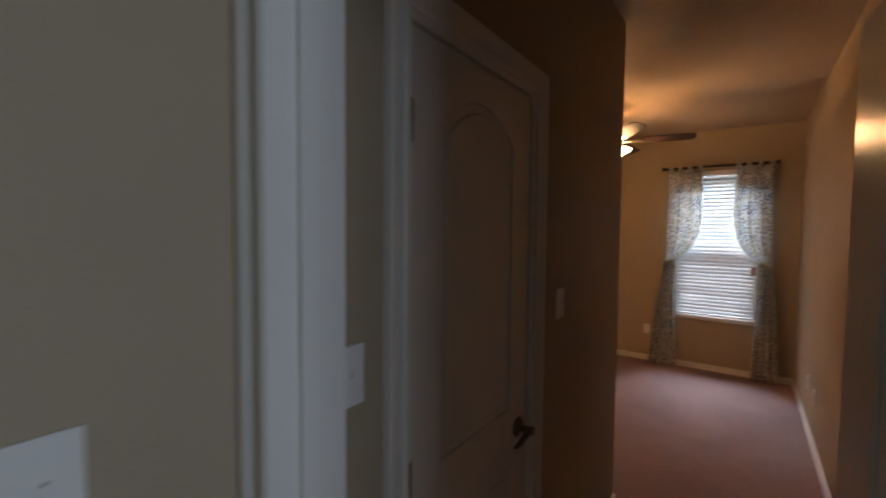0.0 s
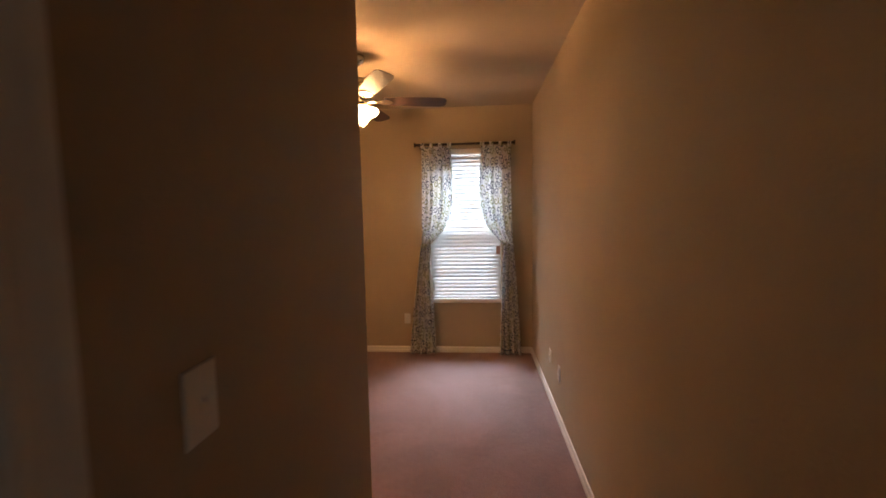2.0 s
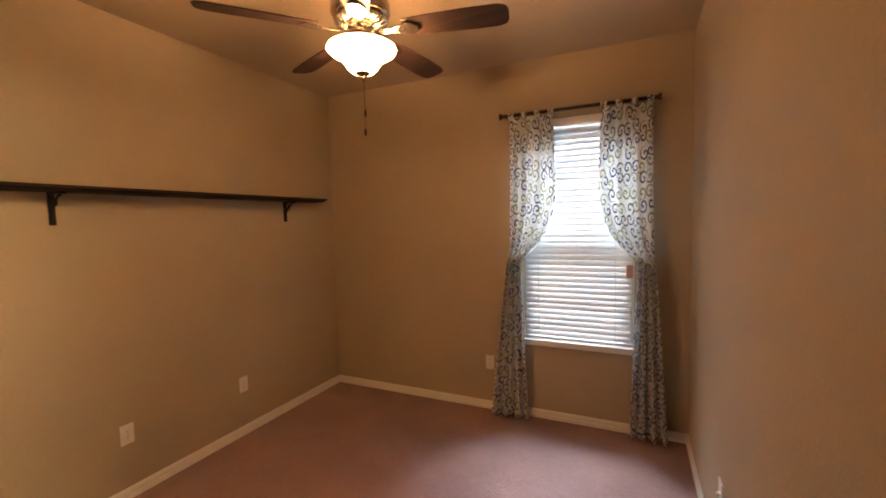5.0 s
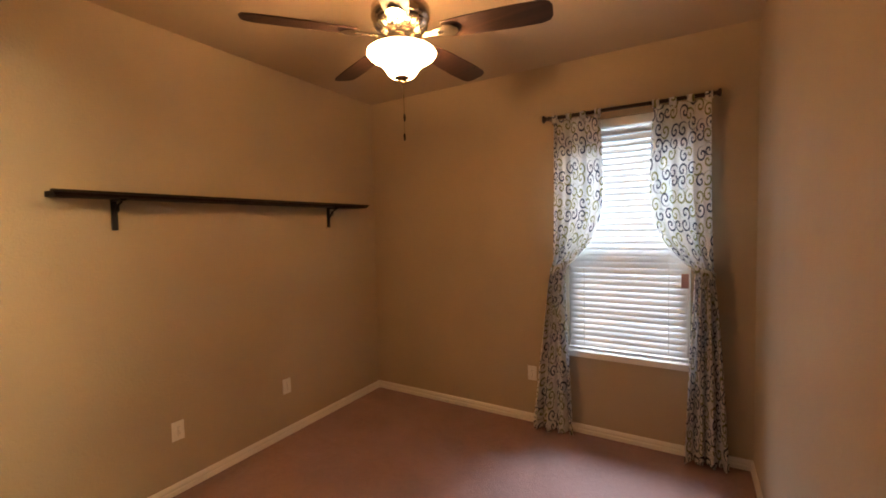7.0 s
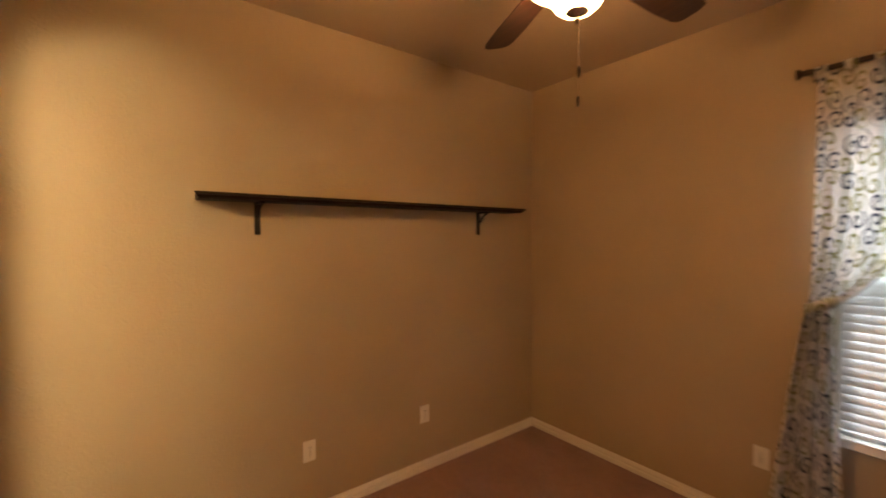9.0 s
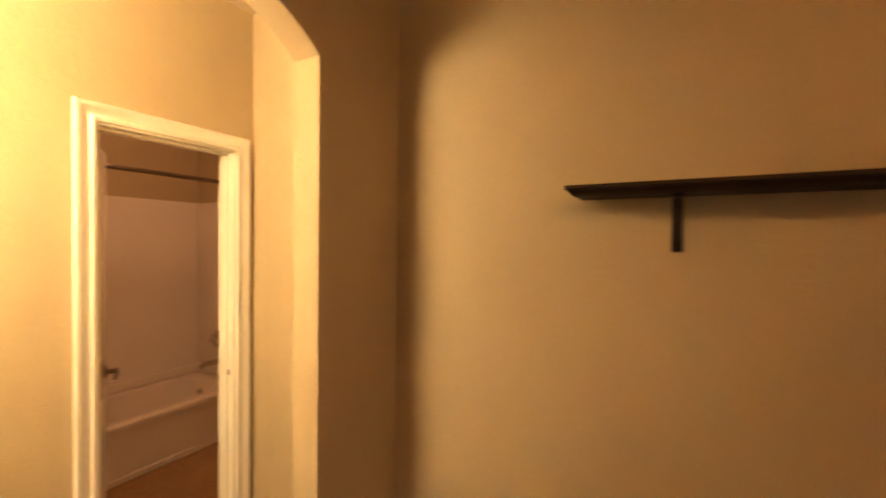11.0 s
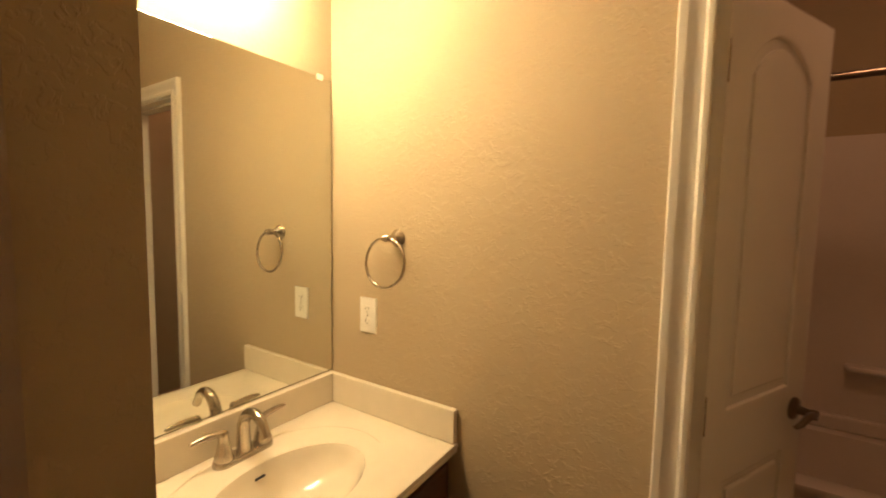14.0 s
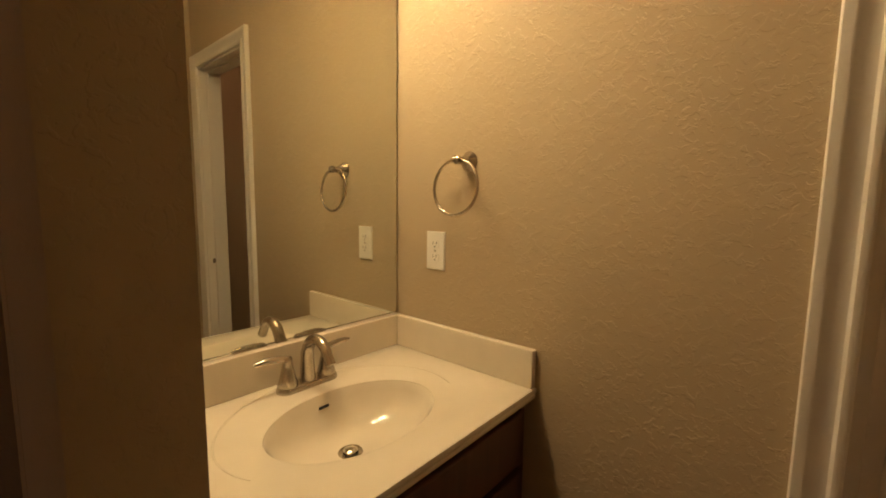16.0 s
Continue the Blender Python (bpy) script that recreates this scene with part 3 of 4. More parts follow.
blind = thing("window_blind", (0, 0.045, 0), "white slatted blind lowered and nearly closed", "blind")
part("head_rail", boxes(((WX0 + 0.008, -0.03, WZ1 - 0.062), (WX1 - 0.008, 0.022, WZ1 - 0.003)), bevel=0.004), TRIM, blind, "white valance")
part("bottom_rail", boxes(((WX0 + 0.012, -0.025, WZ0 + 0.016), (WX1 - 0.012, 0.025, WZ0 + 0.034)), bevel=0.004), SLAT, blind)
slat = None
z = WZ0 + 0.060
tilt = radians(57)
sw = 0.0245
bm = bmesh.new()
for k in range(7):
    f = -1 + 2 * k / 6
    yy, zz = f * sw, 0.0025 * (1 - f * f)
    for x in (WX0 + 0.020, WX1 - 0.020):
        for dz in (0.0, 0.0022):
            bm.verts.new((x, yy, zz + dz))
bm.verts.ensure_lookup_table()
V = bm.verts
for k in range(6):
    a, b = 4 * k, 4 * k + 4
    bm.faces.new((V[a + 1], V[b + 1], V[b + 3], V[a + 3])), bm.faces.new((V[a], V[a + 2], V[b + 2], V[b]))
    bm.faces.new((V[a], V[b], V[b + 1], V[a + 1])), bm.faces.new((V[a + 2], V[a + 3], V[b + 3], V[b + 2]))
bm.faces.new((V[0], V[1], V[3], V[2])), bm.faces.new((V[24], V[26], V[27], V[25]))
rng = random.Random(3)
while z < WZ1 - 0.075:
    if slat is None:
        slat = part("slat", bm, SLAT, blind, smooth=True)
        ob = slat
    else:
        ob = new("slat", slat.data)
        ob.parent = blind
    ob.matrix_basis = Matrix.Translation((0, 0, z)) @ Matrix.Rotation(tilt + rng.uniform(-0.05, 0.05), 4, "X") @ Matrix.Rotation(rng.uniform(-0.0012, 0.0012), 4, "Y")
    z += 0.0425
for x in (WX0 + 0.13, WX1 - 0.13):
    for dy in (-0.027, 0.027):
        part("ladder_cord", tube([(x, dy, WZ0 + 0.03), (x, dy, WZ1 - 0.06)], 0.0016, 6), PLASTIC, blind)
part("tilt_wand", tube([(WX0 + 0.045, -0.036, WZ1 - 0.06), (WX0 + 0.045, -0.036, WZ0 + 0.75)], 0.003, 8), PLASTIC, blind)
part("cord_tag", boxes(((-0.395, -0.045, 1.125), (-0.352, -0.040, 1.22)), bevel=0.002), TAG, blind, "small pinkish card tag hung on the blind cord")

rod = thing("curtain_rod", (0, -0.085, 2.333), "dark bronze curtain rod with flared finials", "curtain rod")
part("pole", tube([(-1.235, 0, 0), (-0.240, 0, 0)], 0.0125, 16), BRONZE, rod, smooth=True)
for sgn, x in ((-1, -1.235), (1, -0.240)):
    part("finial", lathe([(0.0125, 0), (0.017, 0.002), (0.017, 0.010), (0.012, 0.014), (0.013, 0.024), (0.024, 0.036), (0.027, 0.044), (0.022, 0.048), (0, 0.049)], 20,
         Matrix.Translation((x, 0, 0)) @ Matrix.Rotation(sgn * math.pi / 2, 4, "Y")), BRONZE, rod, smooth=True)
for x in (-1.222, -0.253):
    bmx = boxes(((x - 0.012, 0.078, -0.03), (x + 0.012, 0.085, 0.03)), ((x - 0.006, 0.0, -0.020), (x + 0.006, 0.08, -0.010)), ((x - 0.006, -0.014, -0.020), (x + 0.006, -0.008, 0.004)), bevel=0.002)
    part("bracket", bmx, BRONZE, rod)


def curtain(name, top, tie, belly, foot, sign, label):
    """A tab-top panel drawn to a tie-back. top, foot: (outer x, inner x); tie: (outer, inner, z); belly: inner edge bulge. sign: side of the outer edge."""
    cur = thing(name, (0, -0.085, 0), label, "curtain", "curtains at the window")
    bm = bmesh.new()
    uvl = bm.loops.layers.uv.new("UVMap")
    rows, cols = 64, 56
    ztop, zfoot = 2.308, 0.012
    grid = []
    rg = random.Random(7 if sign < 0 else 11)
    ph = [rg.uniform(0, 6.28) for _ in range(4)]
    for r in range(rows + 1):
        s = r / rows
        z = ztop + (zfoot - ztop) * s
        row = []
        for c in range(cols + 1):
            q = c / cols           # 0 at the outer edge, 1 at the inner edge
            zt = tie[2]
            if z > zt:
                k = (ztop - z) / (ztop - zt)
                xo = top[0] + (tie[0] - top[0]) * k ** 2.2
                xi = top[1] + (tie[1] - top[1]) * (k ** 5.5) + belly * math.sin(math.pi * min(1, k)) * 0.4
                # the inner part is lifted to the tie, so its hem line sags
                zz = z - 0.05 * (q - 0.5) * math.sin(math.pi * k) ** 2
                gather = k ** 4
            else:
                k = (zt - z) / (zt - zfoot)
                e = k ** 0.75
                xo = tie[0] + (foot[0] - tie[0]) * e
                xi = tie[1] + (foot[1] - tie[1]) * e
                zz = z
                gather = (1 - k) ** 1.4
            amp = 0.015 + 0.012 * s + 0.013 * gather
            f = 2.6 if z > zt else 3.3
            d = amp * math.sin(2 * math.pi * f * q + ph[0] + 0.8 * s) + 0.5 * amp * math.sin(2 * math.pi * f * 2.3 * q + ph[1] - 2.0 * s)
            d += 0.006 * math.sin(7 * s + ph[2] + 3 * q)
            y = d - 0.01 - 0.030 * gather * math.sin(math.pi * q)
            row.append(bm.verts.new((xo + (xi - xo) * q, min(y, 0.035), zz)))
        grid.append(row)
    for r in range(rows):
        for c in range(cols):
            f = bm.faces.new((grid[r][c], grid[r][c + 1], grid[r + 1][c + 1], grid[r + 1][c]))
            for lp, (rr, cc) in zip(f.loops, ((r, c), (r, c + 1), (r + 1, c + 1), (r + 1, c))):
                lp[uvl].uv = (sign * cc / cols * 0.62 + (0.31 if sign < 0 else 0), -rr / rows * 2.27)
    panel = part("panel", bm, CLOTH, cur, "printed grey and yellow-green scrolls on off-white", smooth=True)
    sol = panel.modifiers.new("thickness", "SOLIDIFY")
    sol.thickness = 0.0012
    for k in range(4):
        x = top[0] + (top[1] - top[0]) * (0.04 + 0.92 * k / 3)
        lp = []
        for a in range(13):
            th = 2 * math.pi * a / 12
            lp.append((0.0175 * math.sin(th), 2.333 + 0.0175 * math.cos(th) - (0.016 if abs(a - 6) < 2 else 0)))
        bm = bmesh.new()
        uvl = bm.loops.layers.uv.new("UVMap")
        rings = [[bm.verts.new((x + dx, yy, zz)) for dx in (-0.020, 0.020)] for yy, zz in lp]
        for i, (a, b) in enumerate(zip(rings, rings[1:])):
            f = bm.faces.new((a[0], a[1], b[1], b[0]))
            for lpp, uv in zip(f.loops, ((0.05 * k, i * 0.01), (0.05 * k + 0.04, i * 0.01), (0.05 * k + 0.04, i * 0.01 + 0.01), (0.05 * k, i * 0.01 + 0.01))):
                lpp[uvl].uv = uv
        tab = part("tab", bm, CLOTH, cur, smooth=True)
        tab.modifiers.new("thickness", "SOLIDIFY").thickness = 0.0012
    # tie-back: a cloth band from the wall round the gathered panel
    xm, hw = (tie[0] + tie[1]) / 2, abs(tie[1] - tie[0]) / 2 + 0.012
    bm = bmesh.new()
    uvl = bm.loops.layers.uv.new("UVMap")
    rings = []
    for a in range(25):
        th = 2 * math.pi * a / 24
        x, y = xm + hw * math.cos(th), -0.018 + 0.050 * math.sin(th)
        zz = tie[2] - sign * 0.028 * math.cos(th)
        rings.append([bm.verts.new((x, y, zz + dz)) for dz in (-0.024, 0.024)])
    for i, (a, b) in enumerate(zip(rings, rings[1:])):
        f = bm.faces.new((a[0], a[1], b[1], b[0]))
        for lpp, uv in zip(f.loops, ((i * 0.02, 0), (i * 0.02, 0.05), (i * 0.02 + 0.02, 0.05), (i * 0.02 + 0.02, 0))):
            lpp[uvl].uv = uv
    band = part("tie_back", bm, CLOTH, cur, smooth=True)
    band.modifiers.new("thickness", "SOLIDIFY").thickness = 0.003
    return cur


curtain("curtain", (-1.205, -0.886), (-1.222, -1.128, 1.245), 0.06, (-1.375, -1.075), -1, "sheer scroll-printed curtain panel tied back, reaching the floor")
curtain("curtain", (-0.242, -0.556), (-0.222, -0.316, 1.245), -0.06, (-0.130, -0.368), 1, "sheer scroll-printed curtain panel tied back beside the corner")

# ---------- ceiling fan ----------
fan = thing("ceiling_fan", (-1.483, -1.552, H), "five-blade ceiling fan with a lit frosted glass bowl", "ceiling fan")
part("canopy", lathe([(0, 0), (0.068, 0), (0.070, -0.012), (0.060, -0.040), (0.030, -0.062), (0.018, -0.066), (0, -0.066)], 36), NICKEL, fan, smooth=True)
part("downrod", tube([(0, 0, -0.06), (0, 0, -0.17)], 0.0125, 16), NICKEL, fan, smooth=True)
part("motor_housing", lathe([(0, -0.160), (0.03, -0.160), (0.042, -0.168), (0.115, -0.180), (0.132, -0.196), (0.134, -0.236), (0.122, -0.252), (0.09, -0.262), (0, -0.262)], 48), NICKEL, fan, smooth=True)
part("vent_ring", lathe([(0, -0.262), (0.118, -0.262), (0.124, -0.268), (0.118, -0.280), (0.090, -0.296), (0.066, -0.302), (0, -0.302)], 48), NICKEL, fan, smooth=True)
part("switch_housing", lathe([(0, -0.302), (0.060, -0.302), (0.064, -0.308), (0.062, -0.334), (0.050, -0.342), (0, -0.342)], 40), NICKEL, fan, smooth=True)
part("light_plate", lathe([(0, -0.342), (0.05, -0.342), (0.088, -0.350), (0.104, -0.362), (0.104, -0.369), (0.090, -0.373), (0, -0.374)], 40), NICKEL, fan, smooth=True)
for k in range(24):
    slope = Matrix.Translation((0.104, 0, -0.2885)) @ Matrix.Rotation(radians(-30), 4, "Y")
    part("vent_slot", boxes(((-0.014, -0.0035, -0.0012), (0.014, 0.0035, 0.0012))), SLOT, fan).matrix_basis = Matrix.Rotation(2 * math.pi * k / 24, 4, "Z") @ slope
bowl_prof = [(0.020, -0.502), (0.048, -0.497), (0.066, -0.482), (0.080, -0.460), (0.098, -0.438), (0.124, -0.420), (0.148, -0.408), (0.157, -0.396), (0.154, -0.387),
             (0.150, -0.387), (0.152, -0.396), (0.144, -0.404), (0.120, -0.416), (0.095, -0.433), (0.076, -0.456), (0.062, -0.478), (0.046, -0.492), (0.020, -0.497)]
part("bowl", lathe(bowl_prof, 48), BOWL, fan, "lit frosted glass bowl", smooth=True)
part("finial", lathe([(0, -0.535), (0.006, -0.533), (0.010, -0.524), (0.008, -0.514), (0.022, -0.508), (0.036, -0.500), (0.034, -0.494), (0, -0.490)], 24), NICKEL, fan, smooth=True)
part("stem", tube([(0, 0, -0.33), (0, 0, -0.50)], 0.006, 10), NICKEL, fan, smooth=True)
for k in range(3):
    a = 2 * math.pi * k / 3 + 0.5
    bm = bmesh.new()
    bmesh.ops.create_uvsphere(bm, u_segments=16, v_segments=10, radius=0.021)
    bm.transform(Matrix.Translation((0.066 * math.cos(a), 0.066 * math.sin(a), -0.418)) @ Matrix.Diagonal((1, 1, 1.25, 1)))
    part("bulb", bm, BULB, fan, "lit bulb", smooth=True)
for dx, dy, ln in ((0.014, -0.01, 0.12), (-0.004, 0.012, 0.20)):
    ch = part("pull_chain", tube([(dx, dy, -0.525), (dx, dy, -0.545 - ln)], 0.0015, 6), NICKEL, fan, "beaded pull chain")
    part("fob", lathe([(0, 0.0), (0.004, -0.003), (0.006, -0.018), (0.004, -0.034), (0, -0.037)], 12, Matrix.Translation((dx, dy, -0.545 - ln))), BRONZE, ch, smooth=True)
iron_mesh = blade_mesh = None
for k in range(5):
    turn = Matrix.Rotation(radians(13 + 72 * k), 4, "Z")
    if iron_mesh is None:
        pts = [(0.20, 0.050), (0.30, 0.060), (0.50, 0.068), (0.62, 0.066), (0.655, 0.055), (0.668, 0.030)]
        outline = pts + [(x, -y) for x, y in pts[::-1]]
        bm = plate(outline, [], 0.006, Matrix.Translation((0, 0, -0.318)) @ Matrix.Rotation(radians(-12), 4, "X"), bevel=0.002)
        bl = part("blade", bm, BLADEW, fan)
        pts = [(0.060, 0.018), (0.15, 0.013), (0.185, 0.030), (0.215, 0.042), (0.245, 0.036), (0.268, 0.012)]
        outline = pts + [(x, -y) for x, y in pts[::-1]]
        hole = [(0.190 + 0.018 * math.cos(t * math.pi / 6), 0.012 * math.sin(t * math.pi / 6)) for t in range(12)]
        bi = part("blade_iron", plate(outline, [hole], 0.005, Matrix.Translation((0, 0, -0.327)) @ Matrix.Rotation(radians(-9), 4, "X"), bevel=0.001), NICKEL, bl)
        blade_mesh, iron_mesh = bl.data, bi.data
    else:
        bl = new("blade", blade_mesh)
        bl.parent = fan
        bi = new("blade_iron", iron_mesh)
        bi.parent = bl
    bl.matrix_basis = turn

# ---------- wall shelf ----------
shelf = thing("wall_shelf", (WEST, -1.3435, 1.744), "long dark espresso wooden shelf on the wall", "shelf")
SH = [(0.140, 0), (0.156, 0.005), (0.164, 0.016), (0.178, 0.020), (0.178, 0.030), (0.140, 0.030)]
bm = sweep(SH, [((0, -1.0675, 0), Vector((1, 0, 0)), Vector((0, 0, 1))), ((0, 1.0675, 0), Vector((1, 0, 0)), Vector((0, 0, 1)))])
for v in bm.verts:   # the moulded edge returns round both ends
    if v.co.z < 0.018:
        v.co.y -= math.copysign(0.020 - v.co.z, v.co.y)
part("edge_moulding", bm, ESPRESSO, shelf)
part("board", boxes(((0, -1.0475, 0.002), (0.1398, 1.0475, 0.0285)), bevel=0.001), ESPRESSO, shelf)
for y in (-2.119, -0.601):
    br = thing("shelf_bracket", (WEST, y, 1.7455), "black iron scroll bracket under the shelf", "bracket", "brackets under the shelf")
    part("wall_leg", boxes(((0, -0.014, -0.163), (0.010, 0.014, 0)), bevel=0.002), IRON, br)
    part("top_leg", boxes(((0.010, -0.014, -0.010), (0.125, 0.014, 0)), bevel=0.002), IRON, br)
    pts = [(0.012 + 0.10 * (1 - math.cos(a)), 0, -0.130 + 0.116 * math.sin(a)) for a in np.linspace(0, 1.45, 12)]
    part("brace", tube(pts, 0.006, 8), IRON, br, smooth=True)
    pts = [(0.045 + (0.030 - 0.0035 * a) * math.cos(a + 2.4), 0, -0.045 + (0.030 - 0.0035 * a) * math.sin(a + 2.4)) for a in np.linspace(0, 7.0, 26)]
    part("scroll", tube(pts, 0.0035, 6), IRON, br, smooth=True)


# ---------- outlets and switches ----------
def wall_plate(name, m, label, category, kind, width=0.070):
    """A cover plate on the plane of m (u along, v up, w out)."""
    ob = thing(name, m, label, category)
    part("cover_plate", plate(rect(-width / 2, width / 2, -0.0575, 0.0575), [], 0.006, Matrix.Identity(4), bevel=0.003), PLASTIC, ob)
    gangs = [0] if width < 0.1 else [-0.023, 0.023]
    for g in gangs:
        if kind == "outlet":
            for v in (-0.0195, 0.0195):
                pts = [(0.0165 * math.cos(a), v + max(-0.0125, min(0.0125, 0.0165 * math.sin(a)))) for a in np.linspace(0, 2 * math.pi, 25)[:-1]]
                rec = part("receptacle", plate(pts, [], 0.002, Matrix.Translation((0, 0, 0.006)), bevel=0.0008), PLASTIC, ob)
                part("slot", boxes(((-0.0075, v - 0.001, 0.0078), (-0.0055, v + 0.008, 0.0084)), ((0.0055, v, 0.0078), (0.0075, v + 0.008, 0.0084)), ((-0.002, v - 0.009, 0.0078), (0.002, v - 0.005, 0.0084))), SLOT, rec)
            part("screw", lathe([(0.003, 0.006), (0.003, 0.0068), (0, 0.007)], 10), NICKEL, ob)
        elif kind == "switch":
            bm = boxes(((g - 0.005, -0.012, 0.005), (g + 0.005, 0.012, 0.0065)))
            part("toggle", merge(bm, boxes(((g - 0.0035, 0.0, 0.006), (g + 0.0035, 0.010, 0.017)), bevel=0.0015)), PLASTIC, ob)
        else:
            part("knob", lathe([(0.010, 0.006), (0.010, 0.014), (0.008, 0.017), (0, 0.017)], 18), PLASTIC, ob, smooth=True)
    return ob


MW = lambda y, z: basis((WEST, y, z), (0, -1, 0), (0, 0, 1), (1, 0, 0))  # noqa: E731
wall_plate("wall_outlet", MW(-1.866, 0.378), "white duplex outlet low on the tan wall", "outlet", "outlet")
wall_plate("wall_outlet", MW(-1.085, 0.380), "white duplex outlet low on the tan wall below the shelf", "outlet", "outlet")
wall_plate("wall_outlet", basis((-1.415, 0, 0.392), (-1, 0, 0), (0, 0, 1), (0, -1, 0)), "white duplex outlet low on the window wall", "outlet", "outlet")
for y, z in ((-1.540, 0.368), (-1.165, 0.376)):
    wall_plate("wall_outlet", basis((0, y, z), (0, 1, 0), (0, 0, 1), (-1, 0, 0)), "white wall plate low on the long tan wall", "outlet", "outlet" if y < -1.3 else "knob")
MP = lambda y, z: basis((HALLW, y, z), (0, 1, 0), (0, 0, 1), (1, 0, 0))  # noqa: E731
wall_plate("light_switch", MP(-4.062, 1.314), "white toggle light switch beside the closet door", "light switch", "switch")
wall_plate("light_switch", MP(-5.146, 1.325), "white double switch plate between the doorway and the closet", "light switch", "switch", 0.116)
wall_plate("light_switch", MP(-5.555, 1.322), "white double switch plate in the hall", "light switch", "switch", 0.116)
wall_plate("wall_outlet", basis((-1.3975, TOWEL, 1.164), (-1, 0, 0), (0, 0, 1), (0, 1, 0)), "white duplex outlet above the vanity backsplash", "outlet", "outlet")

# ---------- vanity ----------
VY0, VY1, VX, VZ = TOWEL + 0.002, NEAR - AT - 0.002, -1.745, 0.843
cab = thing("vanity_cabinet", (0, 0, 0), "dark cherry wood vanity cabinet under the sink", "cabinet")
part("body", boxes(((-1.713, VY0, 0.10), (-1.693, VY1, VZ - 0.0285)), ((-1.693, VY0, 0.10), (MIRW - 0.002, VY0 + 0.016, VZ - 0.0285)), ((-1.693, VY1 - 0.016, 0.10), (MIRW - 0.002, VY1, VZ - 0.0285)), ((-1.693, VY0 + 0.016, 0.10), (MIRW - 0.002, VY1 - 0.016, 0.118))), CHERRY, cab)
part("toe_kick", boxes(((-1.643, VY0 + 0.01, 0.0), (-1.623, VY1 - 0.01, 0.10))), CHERRY, cab)
MF = basis((-1.713, 0, 0), (0, -1, 0), (0, 0, 1), (-1, 0, 0))
vm = -(VY0 + VY1) / 2
part("drawer_front", plate(rect(-VY1 + 0.03, -VY0 - 0.03, 0.650, 0.790), [], 0.018, MF, bevel=0.006), CHERRY, cab)
for a, b in ((-VY1 + 0.03, vm - 0.004), (vm + 0.004, -VY0 - 0.03)):
    d = part("door", plate(rect(a, b, 0.13, 0.630), [rect(a + 0.055, b - 0.055, 0.185, 0.575)], 0.018, MF, bevel=0.004), CHERRY, cab)
    part("door_panel", plate(rect(a + 0.057, b - 0.057, 0.187, 0.573), [], 0.008, MF, bevel=0.005), CHERRY, d)

top = thing("vanity_sink", (0, 0, 0), "cream cultured marble vanity top with an integral oval sink", "sink")
BC, BA, BB = (-1.512, -3.622), 0.138, 0.200
ell = lambda ka, kb, n=56: [(BC[0] + BA * ka * math.cos(2 * math.pi * k / n), BC[1] + BB * kb * math.sin(2 * math.pi * k / n)) for k in range(n)]  # noqa: E731
bm = plate([(VX, VY0), (MIRW - 0.002, VY0), (MIRW - 0.002, VY1), (VX, VY1)], [ell(1, 1)], 0.012, Matrix.Translation((0, 0, VZ - 0.012)), bevel=0.004)
part("countertop", bm, MARBLE, top, smooth=True)
part("front_edge", boxes(((VX + 0.001, VY0, VZ - 0.028), (VX + 0.030, VY1, VZ - 0.0155)), bevel=0.003), MARBLE, top)
# shade between the top's lip and the edge, put in as a dark brown strip
part("edge_shade_line", boxes(((VX + 0.006, VY0, VZ - 0.0155), (VX + 0.028, VY1, VZ - 0.0121))), CHERRY, top, "thin recessed strip under the edge, coloured brown for the shade there")
bm = bmesh.new()
rings = []
prof = [(1.045, 0.0004), (1.015, -0.0008), (0.985, -0.007), (0.95, -0.022), (0.88, -0.045), (0.76, -0.070), (0.58, -0.088), (0.36, -0.098), (0.16, -0.102)]
prof += [(0.16, -0.130), (0.40, -0.128), (0.75, -0.100), (0.95, -0.06), (1.05, -0.027)]
for kk, dz in prof:
    rings.append([bm.verts.new((x + 0.03 * (1 - kk), y, VZ + dz)) for x, y in ell(kk, kk if kk > 0.2 else kk * BA / BB)])
for a, b in zip(rings, rings[1:]):
    n = len(a)
    for k in range(n):
        bm.faces.new((a[k], a[(k + 1) % n], b[(k + 1) % n], b[k]))
part("basin", bm, MARBLE, top, "cream oval basin", smooth=True)
# shallow raised rim round the basin and the faucet deck
fade = [0.0006 + 0.0030 * math.sin(math.pi * k / 59) ** 0.6 for k in range(60)]
pts = [(BC[0] + 0.03 + (BA + 0.078) * math.cos(a), BC[1] + (BB + 0.075) * math.sin(a), VZ + 0.0014 - r) for a, r in zip(np.linspace(-1.95, 1.95, 60), fade)]
part("rim", tube(pts, fade, 8), MARBLE, top, smooth=True)
part("backsplash", boxes(((MIRW - 0.022, VY0, VZ), (MIRW - 0.002, VY1, VZ + 0.100)), bevel=0.003), MARBLE, top)
part("side_splash", boxes(((VX + 0.004, VY0, VZ), (MIRW - 0.0225, VY0 + 0.020, VZ + 0.100)), bevel=0.003), MARBLE, top)
dr = thing("sink_drain", (BC[0] + 0.0255, BC[1], VZ - 0.101), "round brushed nickel pop-up sink drain", "drain")
part("flange", lathe([(0.012, -0.02), (0.018, 0.0), (0.026, 0.002), (0.028, 0.0), (0.028, -0.004)], 28), NICKEL, dr, smooth=True)
part("stopper", lathe([(0, 0.010), (0.012, 0.009), (0.017, 0.005), (0.016, 0.002), (0.006, 0.0), (0, -0.01)], 24), CHROME, dr, smooth=True)
ov = part("overflow", boxes(((-0.002, -0.014, -0.004), (0.003, 0.014, 0.004)), bevel=0.002), SLOT, top, "dark overflow slot")
